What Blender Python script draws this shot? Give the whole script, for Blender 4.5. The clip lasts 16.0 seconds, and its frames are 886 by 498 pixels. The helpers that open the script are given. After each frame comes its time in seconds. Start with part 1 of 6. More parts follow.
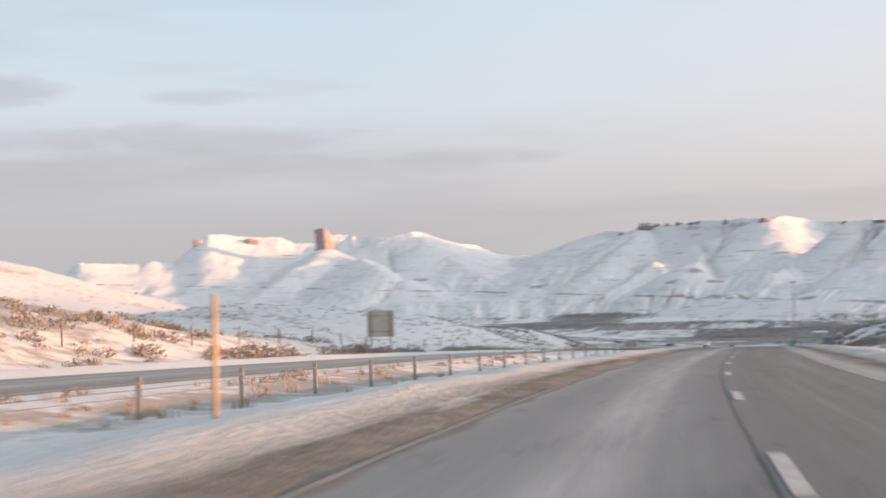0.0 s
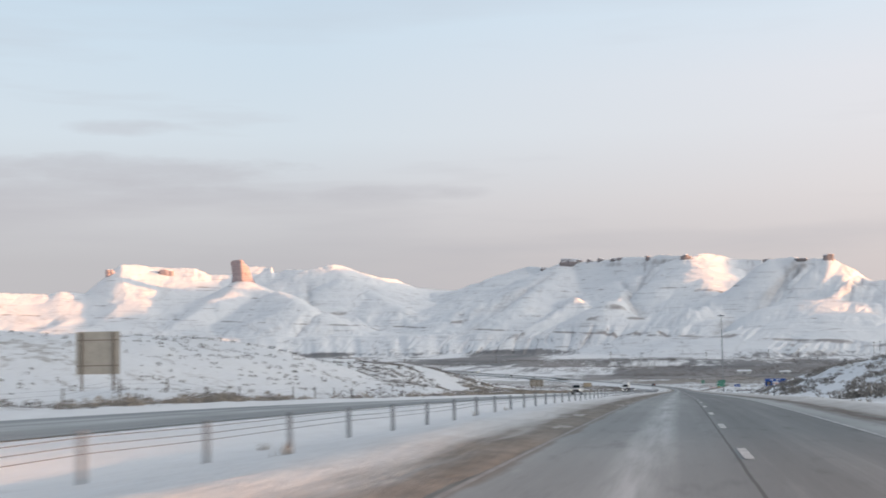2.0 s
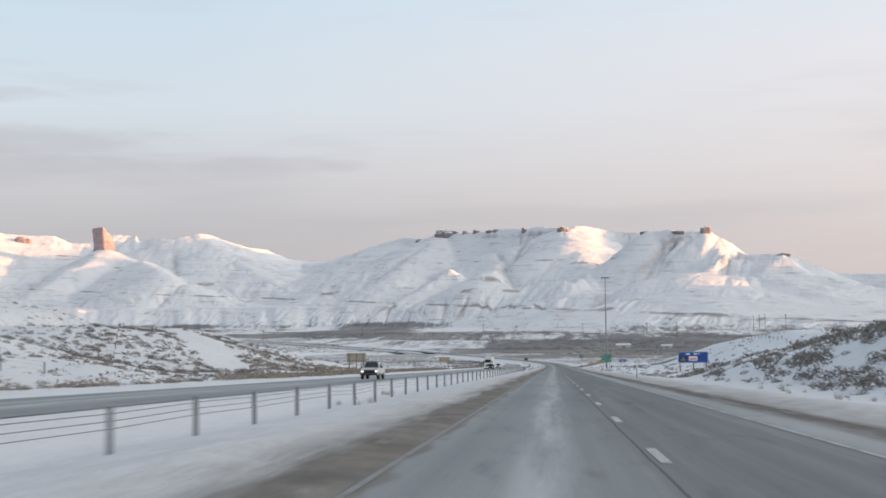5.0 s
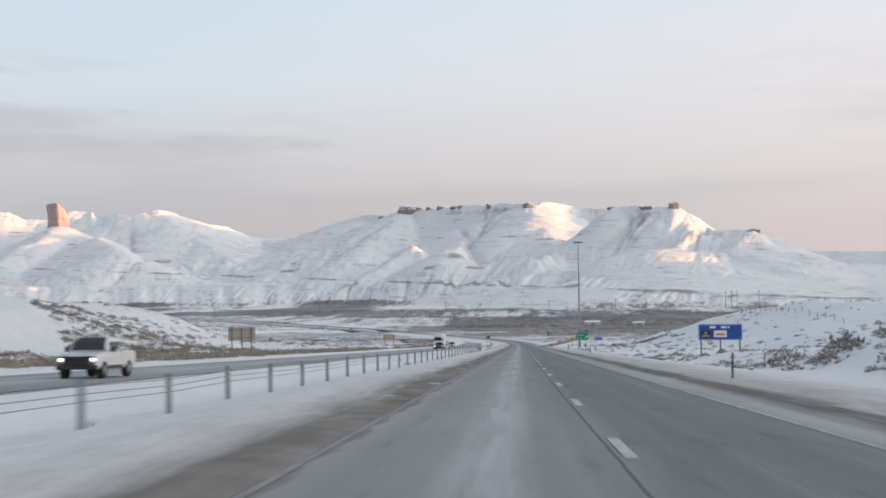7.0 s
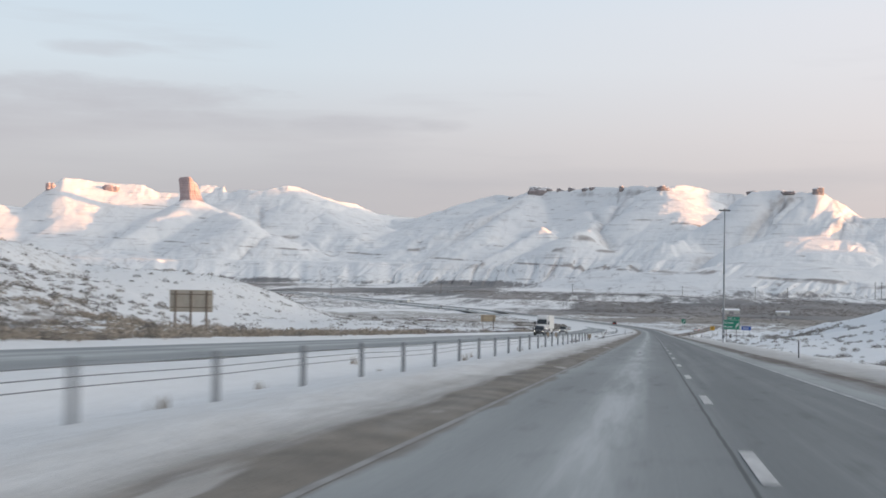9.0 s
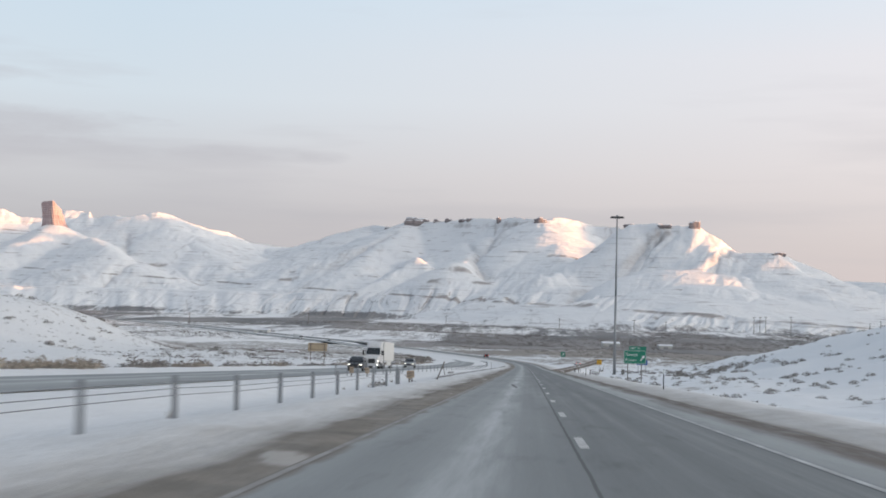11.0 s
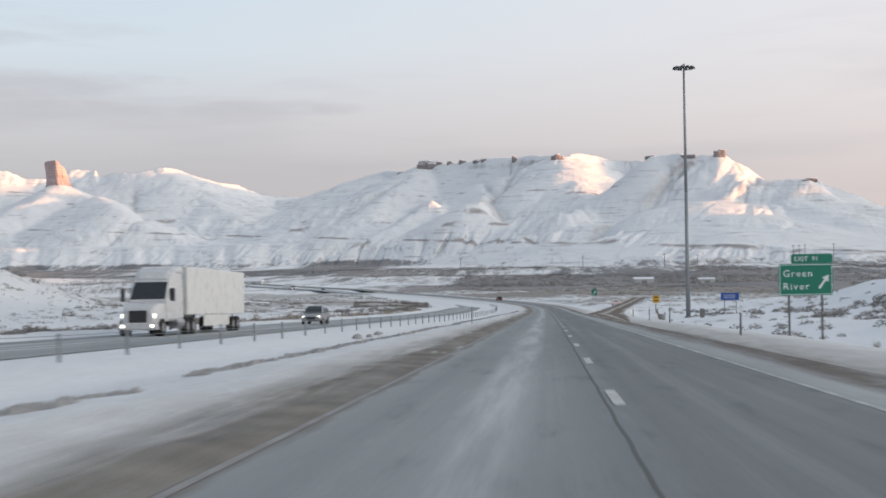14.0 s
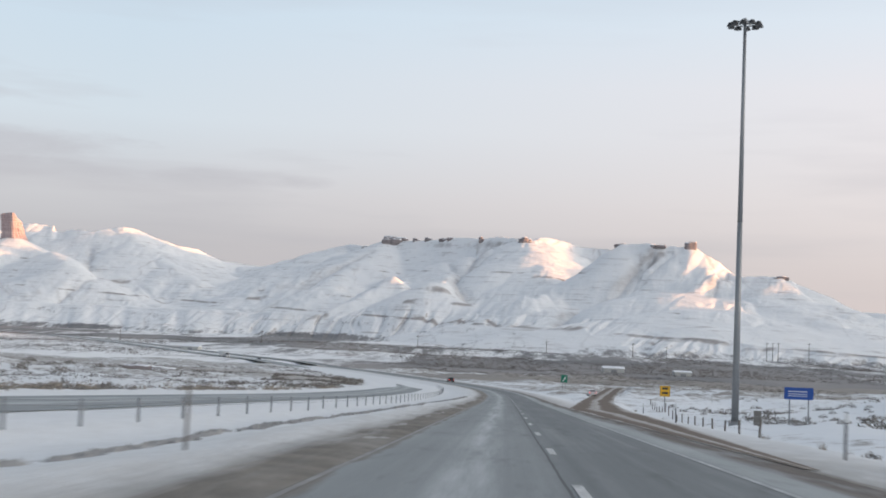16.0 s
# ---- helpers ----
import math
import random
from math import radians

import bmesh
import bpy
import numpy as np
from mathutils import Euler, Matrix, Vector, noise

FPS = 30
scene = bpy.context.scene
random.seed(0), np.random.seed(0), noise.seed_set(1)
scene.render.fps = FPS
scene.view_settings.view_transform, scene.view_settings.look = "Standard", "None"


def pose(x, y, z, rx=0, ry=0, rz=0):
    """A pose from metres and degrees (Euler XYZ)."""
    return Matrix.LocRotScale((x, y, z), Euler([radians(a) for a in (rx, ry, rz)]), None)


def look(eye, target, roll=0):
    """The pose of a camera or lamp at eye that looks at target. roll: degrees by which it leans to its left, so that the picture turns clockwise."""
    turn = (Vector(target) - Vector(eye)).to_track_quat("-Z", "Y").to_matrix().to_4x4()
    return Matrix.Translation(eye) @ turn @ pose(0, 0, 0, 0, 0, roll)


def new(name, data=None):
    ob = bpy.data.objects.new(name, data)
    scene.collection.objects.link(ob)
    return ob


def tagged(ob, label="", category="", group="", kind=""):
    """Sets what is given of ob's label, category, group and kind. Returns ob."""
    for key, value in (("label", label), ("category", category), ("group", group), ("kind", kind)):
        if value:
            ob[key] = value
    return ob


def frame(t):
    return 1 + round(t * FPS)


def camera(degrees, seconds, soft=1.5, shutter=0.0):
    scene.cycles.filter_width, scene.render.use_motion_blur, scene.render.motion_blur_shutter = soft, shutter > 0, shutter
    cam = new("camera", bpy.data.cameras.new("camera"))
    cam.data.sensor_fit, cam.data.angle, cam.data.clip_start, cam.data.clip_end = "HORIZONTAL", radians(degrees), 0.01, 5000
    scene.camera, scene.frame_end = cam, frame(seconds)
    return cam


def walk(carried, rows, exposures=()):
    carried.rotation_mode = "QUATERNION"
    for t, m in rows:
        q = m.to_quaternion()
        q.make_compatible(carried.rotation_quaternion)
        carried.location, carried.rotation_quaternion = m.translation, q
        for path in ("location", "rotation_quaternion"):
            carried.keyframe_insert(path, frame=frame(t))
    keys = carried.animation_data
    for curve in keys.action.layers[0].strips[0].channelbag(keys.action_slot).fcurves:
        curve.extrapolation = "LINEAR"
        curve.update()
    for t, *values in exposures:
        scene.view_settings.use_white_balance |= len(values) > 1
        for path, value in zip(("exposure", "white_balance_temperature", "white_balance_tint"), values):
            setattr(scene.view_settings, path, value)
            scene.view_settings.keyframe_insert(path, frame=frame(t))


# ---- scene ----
# camera: carried in a car, 1.25 m over the left lane
cam = camera(37.9, 16.0, soft=1.7, shutter=0.4)
PATH = [
    (0.0, 2.00, 0.00, -2.12, 2.41, 1.70, 13.20),
    (0.5, 1.37, 17.55, -2.40, 1.79, 1.01, 19.44),
    (1.0, 0.92, 35.18, -2.90, 4.72, 0.23, 20.53),
    (1.5, 0.61, 52.90, -3.42, 6.76, -1.39, 14.49),
    (2.0, 0.44, 70.69, -3.96, 3.90, 1.11, 9.80),
    (2.5, 0.38, 88.56, -4.53, 3.95, 1.55, 7.56),
    (3.0, 0.40, 106.49, -5.14, 3.20, 2.13, 6.33),
    (3.5, 0.49, 124.49, -5.78, 2.60, 1.76, 5.05),
    (4.0, 0.63, 142.53, -6.46, 2.64, 1.23, 4.50),
    (4.2, 0.70, 149.77, -6.75, 2.65, 0.75, 4.40),
    (6.3, 1.46, 226.10, -10.05, 2.67, 0.91, 4.21),
    (6.5, 1.54, 233.40, -10.37, 2.54, 0.90, 3.97),
    (7.0, 1.74, 251.66, -11.17, 1.70, 0.78, 2.85),
    (7.5, 1.95, 269.94, -11.97, 1.74, -0.40, 3.03),
    (8.0, 2.16, 288.22, -12.77, 1.32, -0.98, 6.93),
    (8.2, 2.24, 295.54, -13.09, 0.90, -1.10, 9.06),
    (10.5, 3.22, 379.60, -16.76, 1.28, -0.79, 5.09),
    (11.0, 3.42, 397.83, -17.55, 2.50, -1.44, 3.22),
    (11.5, 3.62, 416.03, -18.34, 2.54, -1.19, 2.95),
    (12.0, 3.81, 434.19, -19.13, 1.74, -1.37, 4.01),
    (12.5, 4.00, 452.32, -19.92, 1.58, -1.12, 4.44),
    (13.0, 4.17, 470.39, -20.70, 1.96, -1.16, 4.36),
    (13.5, 4.33, 488.42, -21.48, 2.16, -0.64, 3.98),
    (14.0, 4.48, 506.39, -22.25, 0.13, 1.07, 4.12),
    (14.5, 4.61, 524.29, -23.03, 3.35, -2.36, 2.89),
    (15.0, 4.73, 542.13, -23.79, 3.23, -1.64, 3.03),
    (15.5, 4.84, 559.89, -24.56, 3.28, -1.56, 2.93),
    (16.0, 4.92, 577.58, -25.32, 3.72, -2.35, 2.44),
]
walk(cam, [(t, pose(x, y, z, 90 + p, r, yw)) for t, x, y, z, p, r, yw in PATH],
     [(0.0, 0.66, 6590, 10), (1.0, 0.66, 6730, 10), (1.9, 0.66, 6500, 10), (16.0, 0.66, 6500, 10)])

# ---- light: low sun from behind on the right, pale winter sky ----
SUN_AZ, SUN_EL = 96.0, 4.5          # degrees clockwise from +y, and above the horizon
world = bpy.data.worlds.new("winter_sky")
scene.world = world
world.use_nodes = True
wn, wl = world.node_tree.nodes, world.node_tree.links
wn.clear()
w_out = wn.new("ShaderNodeOutputWorld")
w_bg = wn.new("ShaderNodeBackground")
w_sky = wn.new("ShaderNodeTexSky")
w_sky.sky_type = 'NISHITA'
w_sky.sun_disc = False
w_sky.sun_elevation = radians(SUN_EL + 3)
w_sky.sun_rotation = radians(SUN_AZ)
w_sky.air_density, w_sky.dust_density, w_sky.ozone_density = 1.0, 1.5, 1.5
w_tc = wn.new("ShaderNodeTexCoord")
w_sep = wn.new("ShaderNodeSeparateXYZ")
wl.new(w_tc.outputs["Generated"], w_sep.inputs[0])


def wmath(op, a, b=None, clamp=False):
    n = wn.new("ShaderNodeMath")
    n.operation, n.use_clamp = op, clamp
    for i, s in enumerate((a, b)):
        if s is None:
            continue
        if isinstance(s, (int, float)):
            n.inputs[i].default_value = s
        else:
            wl.new(s, n.inputs[i])
    return n.outputs[0]


def wramp(fac, stops):
    n = wn.new("ShaderNodeValToRGB")
    while len(n.color_ramp.elements) < len(stops):
        n.color_ramp.elements.new(0.5)
    for e, (p, c) in zip(n.color_ramp.elements, stops):
        e.position, e.color = p, (*c, 1)
    wl.new(fac, n.inputs[0])
    return n.outputs[0]


def wmix(fac, a, b, mode='MIX'):
    n = wn.new("ShaderNodeMix")
    n.data_type, n.blend_type = 'RGBA', mode
    if isinstance(fac, (int, float)):
        n.inputs[0].default_value = fac
    else:
        wl.new(fac, n.inputs[0])
    wl.new(a, n.inputs[6])
    wl.new(b, n.inputs[7])
    return n.outputs[2]


# thin high veil: warm grey haze low down, pale blue higher up
up01 = wmath('MULTIPLY', w_sep.outputs[2], 2.0, True)
veil = wramp(up01, [(0.0, (0.545, 0.53, 0.565)), (0.12, (0.56, 0.545, 0.58)), (0.20, (0.655, 0.65, 0.685)),
                    (0.31, (0.71, 0.785, 0.855)), (0.48, (0.655, 0.785, 0.90)), (0.62, (0.54, 0.67, 0.80)), (0.78, (0.43, 0.52, 0.63)), (1.0, (0.37, 0.44, 0.54))])
# the sky is pinker and brighter towards the right, where the sun is
warm = wramp(up01, [(0.0, (0.71, 0.62, 0.615)), (0.10, (0.76, 0.675, 0.67)), (0.22, (0.865, 0.795, 0.795)), (0.38, (0.90, 0.865, 0.895)), (0.48, (0.82, 0.88, 0.955)), (0.62, (0.63, 0.73, 0.85)), (0.78, (0.49, 0.57, 0.67)), (1.0, (0.40, 0.46, 0.55))])
side = wmath('MULTIPLY', wmath('ADD', wmath('MULTIPLY', w_sep.outputs[0], 1.6), 0.45), 1.0, True)
veil = wmix(side, veil, warm)
# long flat grey cloud streaks
w_map = wn.new("ShaderNodeMapping")
w_map.inputs["Scale"].default_value = (1.0, 1.0, 9.0)
wl.new(w_tc.outputs["Generated"], w_map.inputs[0])
w_noise = wn.new("ShaderNodeTexNoise")
w_noise.inputs["Scale"].default_value, w_noise.inputs["Detail"].default_value, w_noise.inputs["Roughness"].default_value = 2.6, 5.0, 0.5
wl.new(w_map.outputs[0], w_noise.inputs["Vector"])
streak = wmath('MULTIPLY', wmath('SUBTRACT', w_noise.outputs[0], 0.47), 5.0, True)
low = wramp(up01, [(0.0, (1, 1, 1)), (0.36, (0.75, 0.75, 0.75)), (0.5, (0.22, 0.22, 0.22)), (0.66, (0, 0, 0))])
lefty = wmath('SUBTRACT', 0.72, wmath('MULTIPLY', w_sep.outputs[0], 1.1), True)
cloud_fac = wmath('MULTIPLY', wmath('MULTIPLY', streak, low), wmath('MULTIPLY', lefty, 0.85))
cloud_rgb = wn.new("ShaderNodeRGB")
cloud_rgb.outputs[0].default_value = (0.535, 0.52, 0.565, 1)
veil = wmix(cloud_fac, veil, cloud_rgb.outputs[0])
# single long clouds: bearing, elevation, half length and half height in degrees, density
w_az = wmath('ARCTAN2', w_sep.outputs[0], w_sep.outputs[1])
w_map2 = wn.new("ShaderNodeMapping")
w_map2.inputs["Scale"].default_value = (1.0, 1.0, 4.0)
wl.new(w_tc.outputs["Generated"], w_map2.inputs[0])
w_rag = wn.new("ShaderNodeTexNoise")
w_rag.inputs["Scale"].default_value, w_rag.inputs["Detail"].default_value, w_rag.inputs["Roughness"].default_value = 16.0, 5.0, 0.6
wl.new(w_map2.outputs[0], w_rag.inputs["Vector"])
for c_b, c_e, c_w, c_h, c_d in ((-32.6, 9.4, 3.6, 0.65, 0.60), (-23.4, 9.25, 2.6, 0.42, 0.38), (-25.0, 7.3, 9.0, 0.85, 0.55), (-12.0, 6.4, 4.2, 0.42, 0.45), (-20.0, 6.3, 5.0, 0.5, 0.40)):
    c_x = wmath('POWER', wmath('ABSOLUTE', wmath('MULTIPLY', wmath('SUBTRACT', w_az, radians(c_b)), 1 / radians(c_w))), 2.0)
    c_z = wmath('POWER', wmath('ABSOLUTE', wmath('MULTIPLY', wmath('SUBTRACT', w_sep.outputs[2], math.sin(radians(c_e))), 1 / math.sin(radians(c_h)))), 2.0)
    c_r = wmath('ADD', wmath('ADD', c_x, c_z), wmath('MULTIPLY', wmath('SUBTRACT', w_rag.outputs[0], 0.5), 2.4))
    veil = wmix(wmath('MULTIPLY', wmath('SUBTRACT', 1.15, c_r, True), c_d), veil, cloud_rgb.outputs[0])
w_scale = wn.new("ShaderNodeVectorMath")
w_scale.operation = 'SCALE'
w_scale.inputs[3].default_value = 0.10
wl.new(w_sky.outputs[0], w_scale.inputs[0])
sky_rgb = wmix(0.86, w_scale.outputs[0], veil)
# the glow of the low sun, all of it behind the camera's right shoulder
w_dot = wn.new("ShaderNodeVectorMath")
w_dot.operation = 'DOT_PRODUCT'
w_dot.inputs[1].default_value = (math.sin(radians(SUN_AZ)), math.cos(radians(SUN_AZ)), 0.08)
wl.new(w_tc.outputs["Generated"], w_dot.inputs[0])
glow_f = wmath('POWER', wmath('MAXIMUM', w_dot.outputs[1 if w_dot.outputs[0].type != 'VALUE' and len(w_dot.outputs) > 1 else 0], 0.0), 4.0)
glow_rgb = wn.new("ShaderNodeRGB")
glow_rgb.outputs[0].default_value = (2.65, 2.42, 2.15, 1)
sky_rgb = wmix(glow_f, sky_rgb, glow_rgb.outputs[0], 'ADD')
wl.new(sky_rgb, w_bg.inputs[0])
w_bg.inputs[1].default_value = 0.66
wl.new(w_bg.outputs[0], w_out.inputs[0])

sun = new("sun", bpy.data.lights.new("sun", 'SUN'))
sun.data.energy, sun.data.angle, sun.data.color = 5.5, radians(0.6), (1.0, 0.45, 0.185)
S_DIR = Vector((math.sin(radians(SUN_AZ)) * math.cos(radians(SUN_EL)), math.cos(radians(SUN_AZ)) * math.cos(radians(SUN_EL)), math.sin(radians(SUN_EL))))
sun.matrix_world = look(S_DIR * 300, (0, 0, 0))

# ---- materials ----


class Mat:
    """A small wrapper for building one node material."""

    def __init__(self, name):
        self.m = bpy.data.materials.new(name)
        self.m.use_nodes = True
        self.n, self.l = self.m.node_tree.nodes, self.m.node_tree.links
        self.b = self.n["Principled BSDF"]

    def put(self, sock, v):
        if isinstance(v, (int, float)):
            sock.default_value = v
        elif isinstance(v, tuple):
            sock.default_value = (*v, 1) if len(v) == 3 and sock.type == 'RGBA' else v
        else:
            self.l.new(v, sock)

    def coord(self, which="Object"):
        return self.n.new("ShaderNodeTexCoord").outputs[which]

    def attr(self, name):
        a = self.n.new("ShaderNodeAttribute")
        a.attribute_name = name
        return a.outputs["Fac"]

    def mapped(self, scale, vec=None):
        mp = self.n.new("ShaderNodeMapping")
        mp.inputs["Scale"].default_value = scale
        self.l.new(vec or self.coord(), mp.inputs[0])
        return mp.outputs[0]

    def noise(self, scale, detail=4.0, rough=0.55, vec=None):
        t = self.n.new("ShaderNodeTexNoise")
        t.inputs["Scale"].default_value, t.inputs["Detail"].default_value, t.inputs["Roughness"].default_value = scale, detail, rough
        self.l.new(vec or self.coord(), t.inputs["Vector"])
        return t.outputs[0]

    def math(self, op, a, b=0.0, clamp=False):
        t = self.n.new("ShaderNodeMath")
        t.operation, t.use_clamp = op, clamp
        self.put(t.inputs[0], a)
        self.put(t.inputs[1], b)
        return t.outputs[0]

    def ramp(self, fac, stops):
        t = self.n.new("ShaderNodeValToRGB")
        while len(t.color_ramp.elements) < len(stops):
            t.color_ramp.elements.new(0.5)
        for e, (p, c) in zip(t.color_ramp.elements, stops):
            e.position = p
            e.color = (c, c, c, 1) if isinstance(c, (int, float)) else (*c, 1)
        self.l.new(fac, t.inputs[0])
        return t.outputs[0]

    def mix(self, fac, a, b, mode='MIX'):
        t = self.n.new("ShaderNodeMix")
        t.data_type, t.blend_type = 'RGBA', mode
        self.put(t.inputs[0], fac)
        self.put(t.inputs[6], a)
        self.put(t.inputs[7], b)
        return t.outputs[2]

    def combine(self, x, y, z):
        t = self.n.new("ShaderNodeCombineXYZ")
        for s, v in zip(t.inputs, (x, y, z)):
            self.put(s, v)
        return t.outputs[0]

    def normal_z(self):
        g = self.n.new("ShaderNodeNewGeometry")
        s = self.n.new("ShaderNodeSeparateXYZ")
        self.l.new(g.outputs["Normal"], s.inputs[0])
        return s.outputs[2]

    def pos(self):
        g = self.n.new("ShaderNodeNewGeometry")
        return g.outputs["Position"]

    def random(self):
        return self.n.new("ShaderNodeObjectInfo").outputs["Random"]

    def bump(self, h, strength, dist):
        t = self.n.new("ShaderNodeBump")
        t.inputs["Strength"].default_value, t.inputs["Distance"].default_value = strength, dist
        self.l.new(h, t.inputs["Height"])
        self.l.new(t.outputs[0], self.b.inputs["Normal"])

    def done(self, color, rough=0.7, metal=0.0, spec=0.5):
        self.put(self.b.inputs["Base Color"], color)
        self.put(self.b.inputs["Roughness"], rough)
        self.put(self.b.inputs["Metallic"], metal)
        self.b.inputs["Specular IOR Level"].default_value = spec
        return self.m


def plain(name, rgb, rough=0.6, metal=0.0, vary=0.12, scale=6.0, spec=0.5, grime=0.25):
    """Painted or raw surface with soft tone changes and a little road grime."""
    k = Mat(name)
    tone = k.ramp(k.noise(scale, 4), [(0.3, 1 - vary), (0.7, 1 + 0.0)])
    c = k.mix(1.0, rgb, tone, 'MULTIPLY')
    dirt = k.ramp(k.noise(scale * 3.1, 5, 0.65), [(0.48, 0.0), (0.75, grime)])
    c = k.mix(dirt, c, (0.20, 0.17, 0.14))
    return k.done(c, k.ramp(k.noise(scale * 2.0, 3), [(0.3, max(0.02, rough - 0.1)), (0.7, min(1, rough + 0.1))]), metal, spec)


def snow_ground():
    k = Mat("snow_ground")
    p = k.pos()
    lat, scrub = k.attr("lat"), k.attr("scrub")
    fine = k.noise(0.9, 5, 0.6, p)
    broad = k.noise(0.06, 4, 0.5, p)
    snow = k.mix(k.ramp(broad, [(0.3, 0.0), (0.7, 1.0)]), (0.745, 0.765, 0.785), (0.80, 0.812, 0.822))
    # grass stems, twigs and soil showing through thin snow
    speck = k.noise(0.55, 6, 0.72, k.mapped((1.0, 1.0, 1.0), p))
    speck2 = k.noise(0.12, 5, 0.65, k.mapped((1.0, 1.4, 1.0), p))
    sp = k.math('ADD', k.math('MULTIPLY', speck, 0.62), k.math('MULTIPLY', speck2, 0.5))
    thr = k.math('SUBTRACT', k.math('ADD', sp, k.math('MULTIPLY', scrub, 0.30)), 0.72)
    show = k.math('MULTIPLY', thr, 9.0, True)
    soil = k.mix(k.noise(0.33, 4, 0.6, p), (0.12, 0.10, 0.082), (0.28, 0.235, 0.19))
    c = k.mix(k.math('MULTIPLY', show, 0.85), snow, soil)
    # brown grit thrown from the road onto the verge, in long streaks
    along = k.noise(1.0, 5, 0.6, k.mapped((1.3, 0.09, 0.5), p))
    g0 = k.math('ADD', lat, k.math('MULTIPLY', k.math('SUBTRACT', along, 0.5), 1.7))
    s30 = k.math('MULTIPLY', k.math('ADD', g0, 12.0), 1 / 30.0)
    left = k.ramp(s30, [(0.175, 0.0), (0.212, 0.20), (0.236, 0.60), (0.250, 0.96), (0.50, 0.97), (0.568, 0.9), (0.580, 0.40), (0.62, 0.20), (0.70, 0.0)])
    wet = k.math('ADD', 0.70, k.math('MULTIPLY', along, 0.55), True)
    grit = k.mix(k.ramp(fine, [(0.3, 0.0), (0.7, 1.0)]), (0.098, 0.086, 0.070), (0.232, 0.203, 0.168))
    # flat cakes of old snow left on the grit
    cake = k.ramp(k.noise(1.0, 3, 0.5, k.mapped((0.9, 0.16, 0.5), p)), [(0.63, 0.0), (0.67, 1.0)])
    grit = k.mix(k.math('MULTIPLY', cake, 0.5), grit, (0.55, 0.53, 0.51))
    # traffic film greys the snow for some metres
    film = k.ramp(s30, [(0.0, 0.30), (0.10, 0.42), (0.20, 0.62), (0.60, 0.85), (0.68, 0.50), (0.80, 0.12), (1.0, 0.0)])
    crust = k.ramp(k.noise(1.0, 6, 0.7, k.mapped((1.6, 0.45, 1.0), p)), [(0.30, 0.0), (0.70, 1.0)])
    c = k.mix(film, c, k.mix(crust, (0.50, 0.48, 0.45), (0.72, 0.72, 0.71)))
    c = k.mix(k.math('MULTIPLY', left, wet), c, grit)
    k.bump(k.math('ADD', k.math('MULTIPLY', fine, 0.5), k.noise(4.0, 4, 0.6, p)), 0.5, 0.12)
    return k.done(c, 0.75, 0, 0.25)


